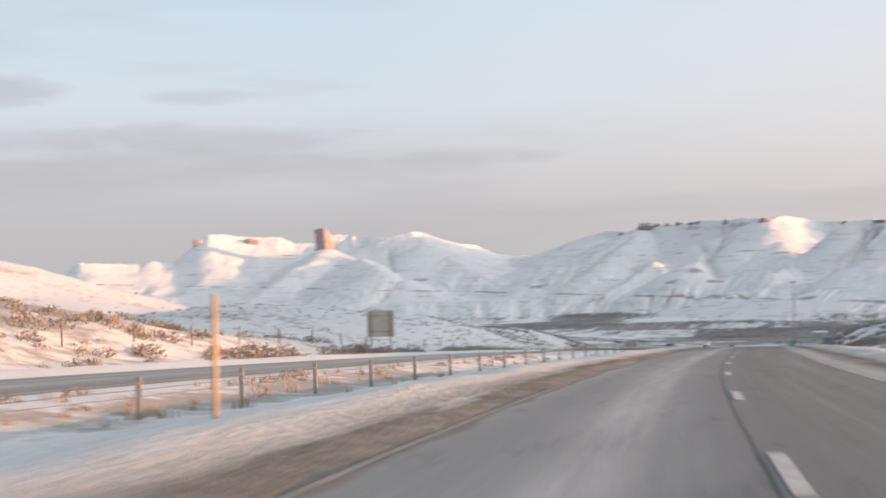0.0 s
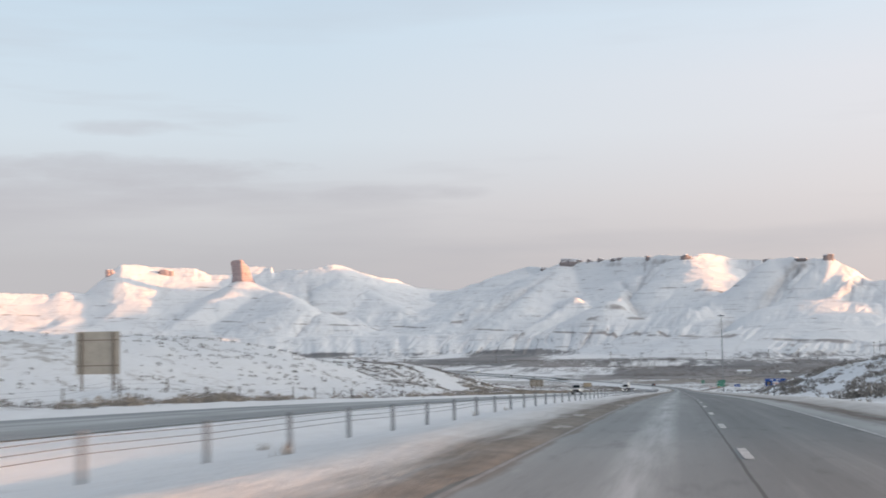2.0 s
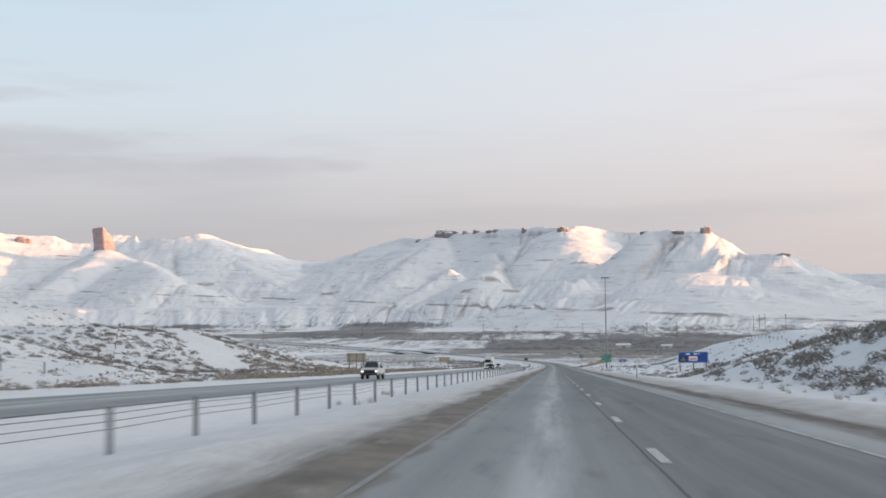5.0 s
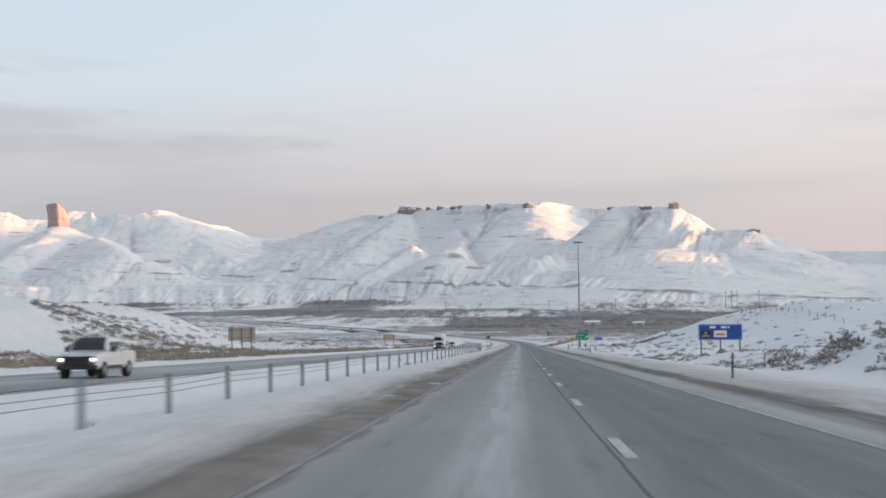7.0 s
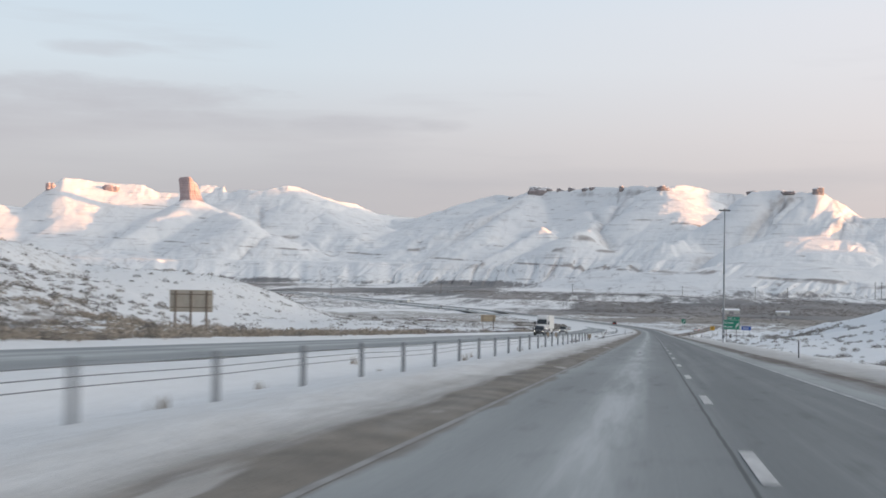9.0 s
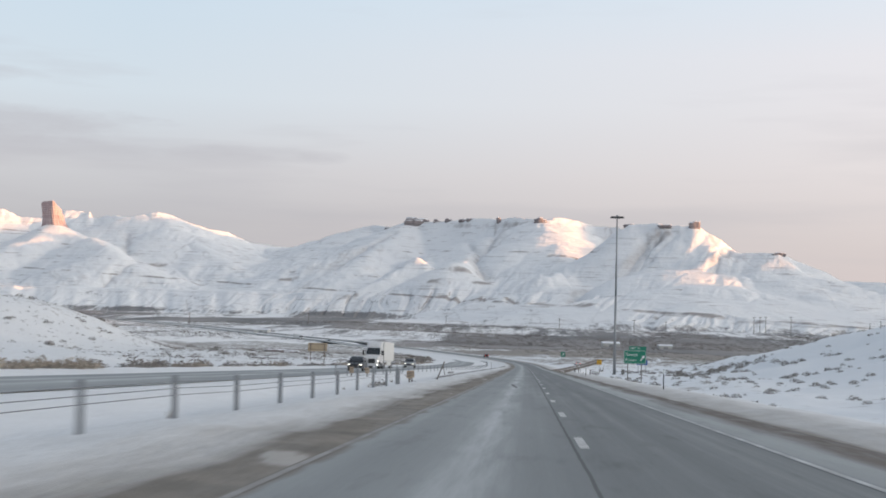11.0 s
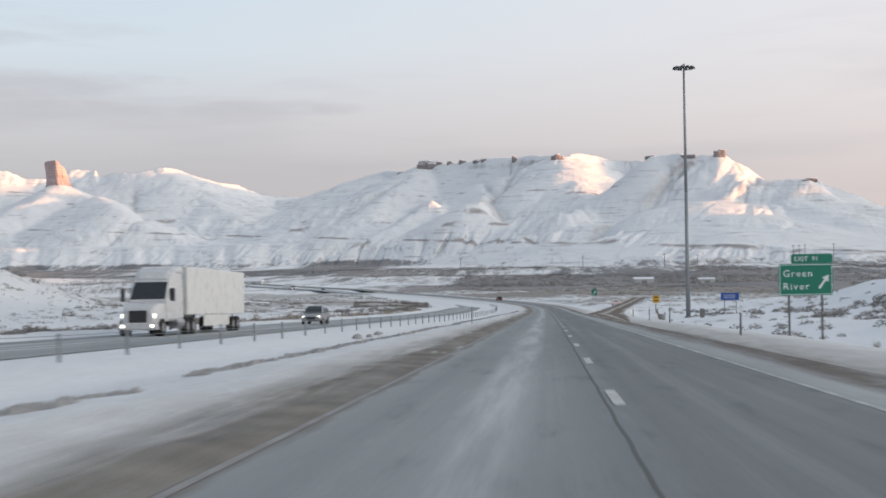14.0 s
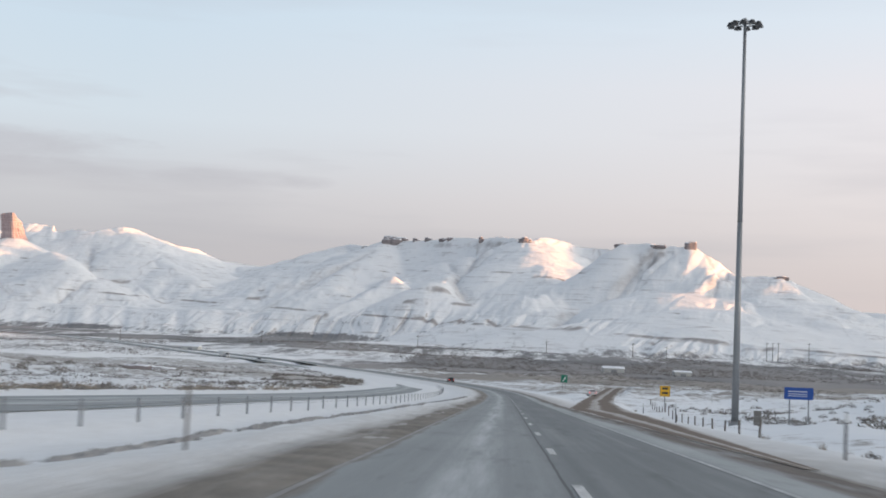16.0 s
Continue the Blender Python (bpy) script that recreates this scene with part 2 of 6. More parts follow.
def mountain_snow():
    k = Mat("mountain_snow")
    p = k.pos()
    nz = k.normal_z()
    sep = k.n.new("ShaderNodeSeparateXYZ")
    k.l.new(p, sep.inputs[0])
    broad = k.noise(0.004, 5, 0.55, p)
    snow = k.mix(k.ramp(broad, [(0.3, 0.0), (0.7, 1.0)]), (0.81, 0.81, 0.812), (0.868, 0.86, 0.848))
    rubble = k.noise(0.05, 6, 0.68, p)
    # level beds of rock, dipping a little to the east and broken along their length
    dip = k.math('ADD', k.math('ADD', sep.outputs[2], k.math('MULTIPLY', sep.outputs[0], 0.05)), 10.0)
    dip = k.math('ADD', dip, k.math('MULTIPLY', k.math('SUBTRACT', k.noise(0.012, 5, 0.65, p), 0.5), 6.0))
    broken = k.noise(1.0, 5, 0.62, k.mapped((0.012, 0.006, 0.03), p))
    main = k.ramp(k.math('MULTIPLY', k.math('ABSOLUTE', dip), 0.1), [(0.0, 1.0), (0.10, 1.0), (0.26, 0.0)])
    main = k.math('MULTIPLY', main, k.ramp(broken, [(0.49, 0.0), (0.57, 1.0)]))
    fold = k.math('PINGPONG', dip, 19.0)
    other = k.math('MULTIPLY', k.ramp(k.math('MULTIPLY', fold, 0.1), [(0.0, 1.0), (0.10, 1.0), (0.26, 0.0)]), k.ramp(k.noise(1.0, 5, 0.6, k.mapped((0.016, 0.008, 0.045), p)), [(0.59, 0.0), (0.67, 1.0)]))
    thin = k.noise(1.0, 5, 0.6, k.mapped((0.010, 0.010, 0.22), p))
    beds = k.math('MULTIPLY', k.math('MULTIPLY', k.math('SUBTRACT', k.math('ADD', k.math('MULTIPLY', thin, 0.85), k.math('MULTIPLY', rubble, 0.3)), 0.645), 8.0, True), 0.7)
    # brushy rills, and stones on the steeper faces
    rill = k.math('MULTIPLY', k.attr("rill"), k.ramp(rubble, [(0.36, 0.25), (0.60, 1.0)]))
    steep = k.ramp(nz, [(0.60, 1.0), (0.73, 0.45), (0.84, 0.0)])
    stones = k.math('MULTIPLY', k.math('SUBTRACT', k.math('ADD', k.math('MULTIPLY', steep, 0.50), k.math('MULTIPLY', rubble, 0.62)), 0.56), 3.0, True)
    bare = k.math('MAXIMUM', k.math('MAXIMUM', main, k.math('MAXIMUM', other, k.attr("ledge"))), k.math('MAXIMUM', beds, k.math('MAXIMUM', k.math('MULTIPLY', rill, 0.6), stones)))
    rock = k.mix(k.noise(0.02, 4, 0.6, p), (0.15, 0.125, 0.115), (0.34, 0.285, 0.255))
    c = k.mix(k.math('MULTIPLY', bare, 0.78), snow, rock)
    # brush of the valley floor, in broad uneven fields
    scrub = k.attr("scrub")
    sp = k.noise(1.0, 6, 0.66, k.mapped((0.014, 0.0060, 0.05), p))
    spm = k.noise(1.0, 5, 0.7, k.mapped((0.085, 0.011, 0.1), p))
    sp2 = k.noise(1.0, 4, 0.7, k.mapped((0.24, 0.022, 0.2), p))
    sh = k.math('ADD', k.math('ADD', k.math('MULTIPLY', sp, 0.62), k.math('MULTIPLY', spm, 0.62)), k.math('MULTIPLY', sp2, 0.25))
    sh = k.math('MULTIPLY', k.math('SUBTRACT', k.math('ADD', sh, k.math('MULTIPLY', scrub, 0.40)), 0.955), 7.0, True)
    brush = k.mix(k.ramp(k.noise(1.0, 4, 0.6, k.mapped((0.008, 0.003, 0.02), p)), [(0.36, 0.0), (0.64, 1.0)]), (0.070, 0.069, 0.072), (0.215, 0.192, 0.180))
    c = k.mix(k.math('MULTIPLY', sh, 0.82), c, brush)
    k.bump(k.math('ADD', rubble, k.math('MULTIPLY', thin, 0.7)), 0.55, 5.0)
    return k.done(c, 0.85, 0, 0.15)


def asphalt():
    k = Mat("salted_asphalt")
    p = k.pos()
    lat, arc = k.attr("lat"), k.attr("arc")
    v = k.combine(k.math('MULTIPLY', lat, 1.0), k.math('MULTIPLY', arc, 0.035), 0.0)
    v2 = k.combine(k.math('MULTIPLY', lat, 3.0), k.math('MULTIPLY', arc, 0.012), 3.0)
    tracks = k.noise(1.0, 4, 0.55, v)
    fine_tracks = k.noise(1.0, 5, 0.6, v2)
    grain = k.noise(30.0, 3, 0.6, p)
    patch = k.noise(0.05, 3, 0.5, p)
    base = k.ramp(k.math('ADD', k.math('MULTIPLY', tracks, 0.55), k.math('MULTIPLY', fine_tracks, 0.45)), [(0.30, (0.138, 0.149, 0.153)), (0.52, (0.176, 0.188, 0.191)), (0.72, (0.262, 0.277, 0.278))])
    # the left lane is greyer with dried salt than the right one
    salt = k.ramp(k.math('MULTIPLY', k.math('ADD', lat, 6.0), 1 / 12.0), [(0.17, 0.35), (0.20, 0.72), (0.26, 0.46), (0.36, 0.70), (0.46, 0.32), (0.52, 0.06), (0.75, 0.10), (0.77, 0.85), (0.80, 1.0), (0.85, 0.8), (1.0, 0.5)])
    c = k.mix(k.math('MULTIPLY', salt, k.ramp(patch, [(0.3, 0.55), (0.7, 1.0)])), base, (0.425, 0.447, 0.446))
    # patched and oil-darkened spots
    spots = k.ramp(k.noise(1.0, 6, 0.68, k.combine(k.math('MULTIPLY', lat, 1.6), k.math('MULTIPLY', arc, 0.30), 5.0)), [(0.28, 0.72), (0.45, 1.0), (0.60, 1.0), (0.74, 1.16)])
    c = k.mix(1.0, c, spots, 'MULTIPLY')
    # drifted salty slush between the wheel tracks
    drift_w = k.ramp(k.math('ABSOLUTE', k.math('ADD', lat, 1.55)), [(0.0, 1.0), (0.25, 0.75), (0.55, 0.0)])
    drift = k.ramp(k.noise(1.0, 6, 0.62, k.combine(k.math('MULTIPLY', lat, 2.0), k.math('MULTIPLY', arc, 0.10), 7.0)), [(0.40, 0.15), (0.62, 1.0)])
    c = k.mix(k.math('MULTIPLY', k.math('MULTIPLY', drift, drift_w), 0.8), c, (0.54, 0.56, 0.565))
    # slush and then brown grit on the right shoulder
    wob = k.math('MULTIPLY', k.math('SUBTRACT', k.noise(1.0, 4, 0.55, k.combine(lat, k.math('MULTIPLY', arc, 0.05), 1.0)), 0.5), 1.6)
    e1 = k.ramp(k.math('MULTIPLY', k.math('ADD', k.math('ADD', lat, wob), 6.0), 1 / 12.0), [(0.815, 0.0), (0.845, 0.55), (0.87, 0.90), (1.0, 0.92)])
    gap = k.ramp(k.noise(1.0, 5, 0.65, k.combine(k.math('MULTIPLY', lat, 1.5), k.math('MULTIPLY', arc, 0.16), 9.0)), [(0.36, 0.45), (0.52, 1.0)])
    e1 = k.math('MULTIPLY', e1, gap)
    gritty = k.mix(k.ramp(k.noise(2.2, 5, 0.65, p), [(0.32, 0.0), (0.70, 1.0)]), (0.065, 0.051, 0.042), (0.175, 0.14, 0.115))
    c = k.mix(e1, c, gritty)
    # grit creeping over the left edge
    wob_l = k.math('MULTIPLY', k.math('SUBTRACT', k.noise(1.0, 5, 0.6, k.combine(k.math('MULTIPLY', lat, 0.6), k.math('MULTIPLY', arc, 0.22), 4.0)), 0.5), 0.9)
    e2 = k.ramp(k.math('MULTIPLY', k.math('ADD', k.math('ADD', lat, wob_l), 6.0), 1 / 12.0), [(0.190, 0.95), (0.208, 0.75), (0.218, 0.0)])
    c = k.mix(e2, c, k.mix(k.noise(2.2, 5, 0.65, p), (0.11, 0.096, 0.078), (0.27, 0.245, 0.215)))
    # dark joint between the lanes
    seam = k.ramp(k.math('ABSOLUTE', k.math('ADD', lat, k.math('ADD', 0.13, k.math('MULTIPLY', k.noise(0.6, 3, 0.5, p), 0.06)))), [(0.0, 0.7), (0.016, 0.6), (0.032, 0.0)])
    c = k.mix(seam, c, (0.055, 0.055, 0.058))
    c = k.mix(1.0, c, k.ramp(grain, [(0.3, 0.86), (0.7, 1.1)]), 'MULTIPLY')
    k.bump(grain, 0.25, 0.01)
    return k.done(c, 0.8, 0, 0.3)


def slushy_ramp():
    """Ramp under packed dirty snow with brown wheel tracks."""
    k = Mat("slushy_ramp")
    p = k.pos()
    lat, arc = k.attr("lat"), k.attr("arc")
    wob = k.math('MULTIPLY', k.math('SUBTRACT', k.noise(1.0, 4, 0.55, k.combine(k.math('MULTIPLY', lat, 0.4), k.math('MULTIPLY', arc, 0.05), 2.0)), 0.5), 0.35)
    u = k.math('ADD', lat, wob)
    tracks = k.ramp(u, [(0.0, 0.2), (0.08, 0.95), (0.24, 0.9), (0.38, 0.45), (0.50, 0.35), (0.60, 0.85), (0.80, 0.95), (0.92, 0.5), (1.0, 0.3)])
    fine = k.noise(1.2, 6, 0.68, p)
    tracks = k.math('MULTIPLY', k.math('SUBTRACT', k.math('ADD', tracks, fine), 0.62), 1.7, True)
    grit = k.mix(k.noise(3.0, 4, 0.6, p), (0.10, 0.078, 0.062), (0.24, 0.195, 0.16))
    k.bump(fine, 0.6, 0.08)
    return k.done(k.mix(tracks, (0.60, 0.585, 0.565), grit), 0.85, 0, 0.2)


M_RAMP = slushy_ramp()
M_GROUND, M_MOUNT, M_ASPHALT = snow_ground(), mountain_snow(), asphalt()


def paint_line():
    k = Mat("worn_road_paint")
    p = k.pos()
    worn = k.ramp(k.noise(5.0, 6, 0.7, p), [(0.36, 0.05), (0.62, 0.75)])
    return k.done(k.mix(worn, (0.66, 0.66, 0.65), (0.27, 0.27, 0.27)), 0.7)


def sandstone(name, a, b):
    k = Mat(name)
    p = k.pos()
    beds = k.noise(1.0, 5, 0.6, k.mapped((0.02, 0.02, 0.35), p))
    lumps = k.noise(0.08, 6, 0.65, p)
    c = k.mix(k.ramp(k.math('ADD', k.math('MULTIPLY', beds, 0.6), k.math('MULTIPLY', lumps, 0.4)), [(0.35, 0.0), (0.62, 1.0)]), a, b)
    dust = k.ramp(k.math('ADD', k.normal_z(), k.math('MULTIPLY', k.math('SUBTRACT', lumps, 0.5), 0.6)), [(0.58, 0.0), (0.78, 1.0)])
    c = k.mix(dust, c, (0.84, 0.85, 0.87))
    k.bump(k.math('ADD', beds, lumps), 0.7, 2.5)
    return k.done(c, 0.9, 0, 0.2)


def old_line():
    k = Mat("buried_road_paint")
    worn = k.ramp(k.noise(1.6, 6, 0.72, k.pos()), [(0.40, 0.0), (0.60, 0.9)])
    return k.done(k.mix(worn, (0.31, 0.305, 0.295), (0.21, 0.20, 0.19)), 0.8)


M_LINE, M_LINE_OLD = paint_line(), old_line()


def slushy_line():
    """White edge paint half hidden by grey slush."""
    k = Mat("slushy_road_paint")
    p = k.pos()
    worn = k.ramp(k.noise(1.1, 6, 0.7, p), [(0.34, 0.1), (0.58, 0.95)])
    return k.done(k.mix(worn, (0.60, 0.61, 0.61), (0.30, 0.31, 0.31)), 0.75)


M_LINE_DIM = slushy_line()
M_ROCK = sandstone("dark_caprock", (0.19, 0.17, 0.172), (0.36, 0.315, 0.31))
M_RED = sandstone("red_sandstone", (0.33, 0.255, 0.255), (0.47, 0.385, 0.385))
M_GALV = plain("galvanised_steel", (0.33, 0.34, 0.35), 0.55, 0.6, 0.2, 9.0)
M_POSTW = plain("weathered_post", (0.20, 0.175, 0.155), 0.85, 0, 0.35, 14.0)
M_TAN = plain("tan_marker_plastic", (0.44, 0.335, 0.235), 0.6, 0, 0.15, 9.0, grime=0.4)
M_CABLE = plain("steel_cable", (0.24, 0.24, 0.245), 0.5, 0.5, 0.2, 20.0)
M_GREEN = plain("green_sign_sheet", (0.008, 0.19, 0.115), 0.45, 0, 0.12, 2.0, grime=0.10)
M_BLUE = plain("blue_sign_sheet", (0.012, 0.075, 0.33), 0.45, 0, 0.12, 2.0, grime=0.10)
M_YELLOW = plain("yellow_sign_sheet", (0.78, 0.43, 0.02), 0.5, 0, 0.1, 2.0, grime=0.10)
M_WHITE = plain("white_sign_sheet", (0.78, 0.79, 0.79), 0.5, 0, 0.05, 3.0, grime=0.08)
M_BLACK = plain("black_plastic", (0.025, 0.025, 0.027), 0.5, 0, 0.2, 8.0)
M_BACK = plain("unpainted_sign_back", (0.48, 0.43, 0.36), 0.7, 0.1, 0.2, 1.5)
M_BOARD = plain("weathered_board", (0.47, 0.38, 0.26), 0.8, 0, 0.25, 2.0)
M_WOOD = plain("grey_timber", (0.23, 0.185, 0.15), 0.85, 0, 0.35, 5.0)
M_ORANGE = plain("orange_sheet", (0.75, 0.20, 0.03), 0.5, 0, 0.1, 4.0)
M_HEAD = None


def lamp_glow(name, rgb, power):
    k = Mat(name)
    k.b.inputs["Emission Color"].default_value = (*rgb, 1)
    k.b.inputs["Emission Strength"].default_value = power
    return k.done(rgb, 0.2)


def twig(name, a, b):
    k = Mat(name)
    g = k.n.new("ShaderNodeNewGeometry")
    c = k.mix(g.outputs["Random Per Island"], a, b)
    return k.done(c, 0.9, 0, 0.1)


M_HEAD = lamp_glow("lit_headlight", (1.0, 0.95, 0.82), 2.0)
M_TAIL = lamp_glow("lit_tail_light", (0.9, 0.05, 0.03), 1.2)
M_SAGE = twig("winter_sagebrush", (0.13, 0.122, 0.115), (0.34, 0.312, 0.282))
M_WILLOW = twig("dark_winter_brush", (0.09, 0.08, 0.075), (0.25, 0.22, 0.195))
M_DRY = twig("dry_grass", (0.24, 0.205, 0.17), (0.42, 0.37, 0.31))
M_GLASS = plain("dark_car_glass", (0.018, 0.021, 0.025), 0.12, 0, 0.1, 3.0, spec=0.7, grime=0.05)
M_TYRE = plain("tyre_rubber", (0.022, 0.021, 0.02), 0.9, 0, 0.2, 6.0)
M_RIM = plain("wheel_steel", (0.34, 0.34, 0.35), 0.4, 0.7, 0.2, 6.0)
M_CARW = plain("white_car_paint", (0.62, 0.62, 0.62), 0.35, 0, 0.08, 2.0, grime=0.35)
M_CARB = plain("black_car_paint", (0.025, 0.026, 0.03), 0.3, 0, 0.1, 2.0, grime=0.12)
M_CARS = plain("silver_car_paint", (0.34, 0.35, 0.36), 0.35, 0.4, 0.1, 2.0, grime=0.3)
M_TRAIL = plain("white_trailer_skin", (0.70, 0.70, 0.68), 0.5, 0, 0.06, 0.6, grime=0.3)
M_CHROME = plain("dull_chrome", (0.42, 0.42, 0.43), 0.3, 0.8, 0.1, 5.0)
M_SHED = plain("pale_shed_wall", (0.55, 0.55, 0.53), 0.8, 0, 0.15, 0.2)
M_ROOFW = plain("snowy_roof", (0.80, 0.81, 0.83), 0.8, 0, 0.06, 0.2, grime=0.05)

# ---- shape of the land ----


def smooth_table(knots, step, width):
    """Knots (a, b) turned into a softly rounded table."""
    k = np.array(knots, float)
    a = np.arange(k[0, 0], k[-1, 0] + step, step)
    b = np.interp(a, k[:, 0], k[:, 1])
    n = max(1, int(width / step))
    w = np.hanning(2 * n + 3)[1:-1]
    w /= w.sum()
    pad = np.concatenate([b[0] + (b[1] - b[0]) * np.arange(-n, 0), b, b[-1] + (b[-1] - b[-2]) * np.arange(1, n + 1)])
    return a, np.convolve(pad, w, 'valid')


# line between our two lanes: x for y
LANE_Y, LANE_X = smooth_table([(-700, 30), (-60, 5.5), (0, 2.75), (26, 1.45), (45, 1.2), (70, 1.40), (162, 2.3), (300, 3.3), (465, 5.0), (570, 5.9),
                               (720, 7.0), (800, 7.2), (870, 5.4), (930, -1.0), (1000, -14), (1122, -46), (1252, -97), (1636, -285), (2256, -665), (2600, -890)], 2.0, 36)
# height of our road: z for y
_ky = np.arange(-700.0, 4900.0, 4.0)
_slope = np.interp(_ky, [-700, -150, -20, 30, 90, 150, 600, 700, 950, 1300, 1800, 2400, 4900], [0.01, 0.0, -0.020, -0.029, -0.033, -0.0436, -0.0430, -0.043, -0.022, -0.003, 0.004, 0.012, 0.012])
_z = np.cumsum(_slope) * 4.0
_z = _z - np.interp(577.6, _ky, _z) - 26.57
_near = np.interp(_ky, [p[2] for p in PATH], [p[3] - (1.05 if p[0] == 0 else 1.25) for p in PATH])
_z = np.where((_ky >= 0) & (_ky <= 577.6), _near, _z)
_i0 = np.searchsorted(_ky, 0.0)
_z[:_i0] += _z[_i0] - _z[_i0 - 1] - 4.0 * 0.025
_w = np.hanning(13)
_w /= _w.sum()
_z[8:-8] = np.convolve(_z, _w, 'same')[8:-8]


def lane_x(y):
    return np.interp(y, LANE_Y, LANE_X)


def road_z(y):
    return np.interp(y, _ky, _z)


def lane_turn(y):
    return np.arctan((lane_x(y + 4) - lane_x(y - 4)) / 8.0)


def lattice(ix, iy, seed):
    h = (ix * 374761393 + iy * 668265263 + seed * 1442695041) & 0x7FFFFFFF
    h = ((h ^ (h >> 13)) * 1274126177) & 0x7FFFFFFF
    return ((h ^ (h >> 16)) & 0xFFFF) / 65535.0


def vnoise(x, y, seed=0):
    x, y = np.asarray(x, float), np.asarray(y, float)
    ix, iy = np.floor(x).astype(np.int64), np.floor(y).astype(np.int64)
    fx, fy = x - ix, y - iy
    fx, fy = fx * fx * (3 - 2 * fx), fy * fy * (3 - 2 * fy)
    a, b = lattice(ix, iy, seed), lattice(ix + 1, iy, seed)
    c, d = lattice(ix, iy + 1, seed), lattice(ix + 1, iy + 1, seed)
    return (a + (b - a) * fx) * (1 - fy) + (c + (d - c) * fx) * fy


def fbm(x, y, octaves=4, seed=0, gain=0.5):
    s, a, t = 0.0, 1.0, 0.0
    for o in range(octaves):
        s = s + a * (vnoise(x * 2 ** o + 17.3 * o, y * 2 ** o - 9.1 * o, seed + o) - 0.5)
        t += a
        a *= gain
    return s / t * 2


def step01(a, b, x):
    t = np.clip((x - a) / (b - a), 0, 1)
    return t * t * (3 - 2 * t)


# hills beside the road: x, y, half widths, height over the road's level, bluntness (1: soft flanks, 2: flat top and steep flanks)
HILLS = [(-66, 62, 19, 40, 7.0, 1.0), (-100, 285, 36, 64, 10.5, 1.7), (-88, 430, 26, 52, 9.5, 1.5), (-300, 800, 60, 110, 34.0, 1.8), (-215, 900, 46, 78, 20.0, 1.8),
         (-330, 380, 112, 130, 44.5, 1.2), (-470, 820, 100, 230, 47.0, 1.8), (-640, 1230, 100, 150, 47.0, 1.8), (52, 270, 20, 60, 8.5, 1.0), (80, 605, 21, 95, 11.2, 1.0), (168, 330, 50, 120, 13.0, 1.0),
         (-150, 690, 36, 56, 5.0, 1.4), (190, 760, 60, 90, 10.0, 1.0)]


def hills(x, y):
    z = 0.0
    for hx, hy, sx, sy, h, blunt in HILLS:
        d = ((x - hx) / sx) ** 2 + ((y - hy) / sy) ** 2
        rise = h * np.exp(-0.5 * d ** blunt / 1.4 ** (blunt - 1))
        z = np.maximum(z, rise) + 0.25 * np.minimum(z, rise)
    return z


def far_cut(lat):
    return np.where(lat > -21, step01(10, 45, lat), step01(-31, -60, lat))


def cut(lat):
    """1 on the open land, 0 on the two carriageways and their verges."""
    return np.where(lat > -21, step01(7.5, 22, lat), step01(-29, -41, lat))


def ramp_l(y):
    return np.interp(y, [600, 700, 780, 866, 980, 1020], [5.02, 5.02, 10.8, 18.6, 31.0, 36.0])


def ramp_r(y):
    return np.interp(y, [600, 640, 700, 780, 866, 980, 1020], [5.05, 7.6, 10.6, 16.0, 24.0, 36.4, 41.4])


def land(x, y):
    """Height of the snow-covered land, with the road's verges, median and hills; and the distance from the lane line."""
    lat = (x - lane_x(y)) * np.cos(lane_turn(y))
    z = road_z(y)
    open_land = cut(lat)
    # east of the road the land drops before it rises again
    low = step01(8.5, 17, lat) * (1 - step01(34, 52, lat)) * step01(290, 360, y) * (1 - step01(780, 860, y))
    z = z + hills(x, y) * open_land
    z = z + open_land * (0.9 * fbm(x / 20, y / 20, 3, 3) + 0.50 * fbm(x / 6, y / 6, 3, 11)) + far_cut(lat) * (1 - 0.8 * low) * 2.6 * fbm(x / 55, y / 55, 4, 5) - 1.15 * low
    # shallow median and ditches
    z = z - 0.45 * np.exp(-((lat + 11.3) / 2.6) ** 2) - 0.5 * np.exp(-((lat - 12.5) / 3.2) ** 2)
    # ploughed banks along the edges
    rough = fbm(x / 1.7, y / 3.5, 3, 21)
    z = z + (0.10 + 0.10 * rough) * np.exp(-((lat + 6.3) / 0.9) ** 2) + (0.20 + 0.14 * rough) * 0.25 * np.exp(-((lat - 6.8) / 1.0) ** 2)
    z = z + 0.25 * np.exp(-((lat + 28.5) / 1.2) ** 2)
    off = np.where(lat > 1, step01(5.1, 6.6, lat), np.where(lat > -10, step01(-3.3, -4.3, lat), np.where(lat > -21, step01(-15.8, -13.5, lat), step01(-26.6, -29, lat))))
    z = z + off * 0.09 * fbm(x / 1.9, y / 2.6, 4, 31)
    rl = x - np.interp(y, [610, 780, 1020], [6.2, 7.2, 7.4])
    on_ramp = step01(ramp_l(y) - 2.5, ramp_l(y) - 0.8, rl) * (1 - step01(ramp_r(y) + 0.8, ramp_r(y) + 2.5, rl)) * step01(604, 616, y) * (1 - step01(1000, 1030, y))
    z = z + (road_z(y) - 0.14 - z) * on_ramp * (lat > 4.9)
    # under the asphalt the land lies lower
    z = z - 0.07 * (1 - off)
    return z, lat


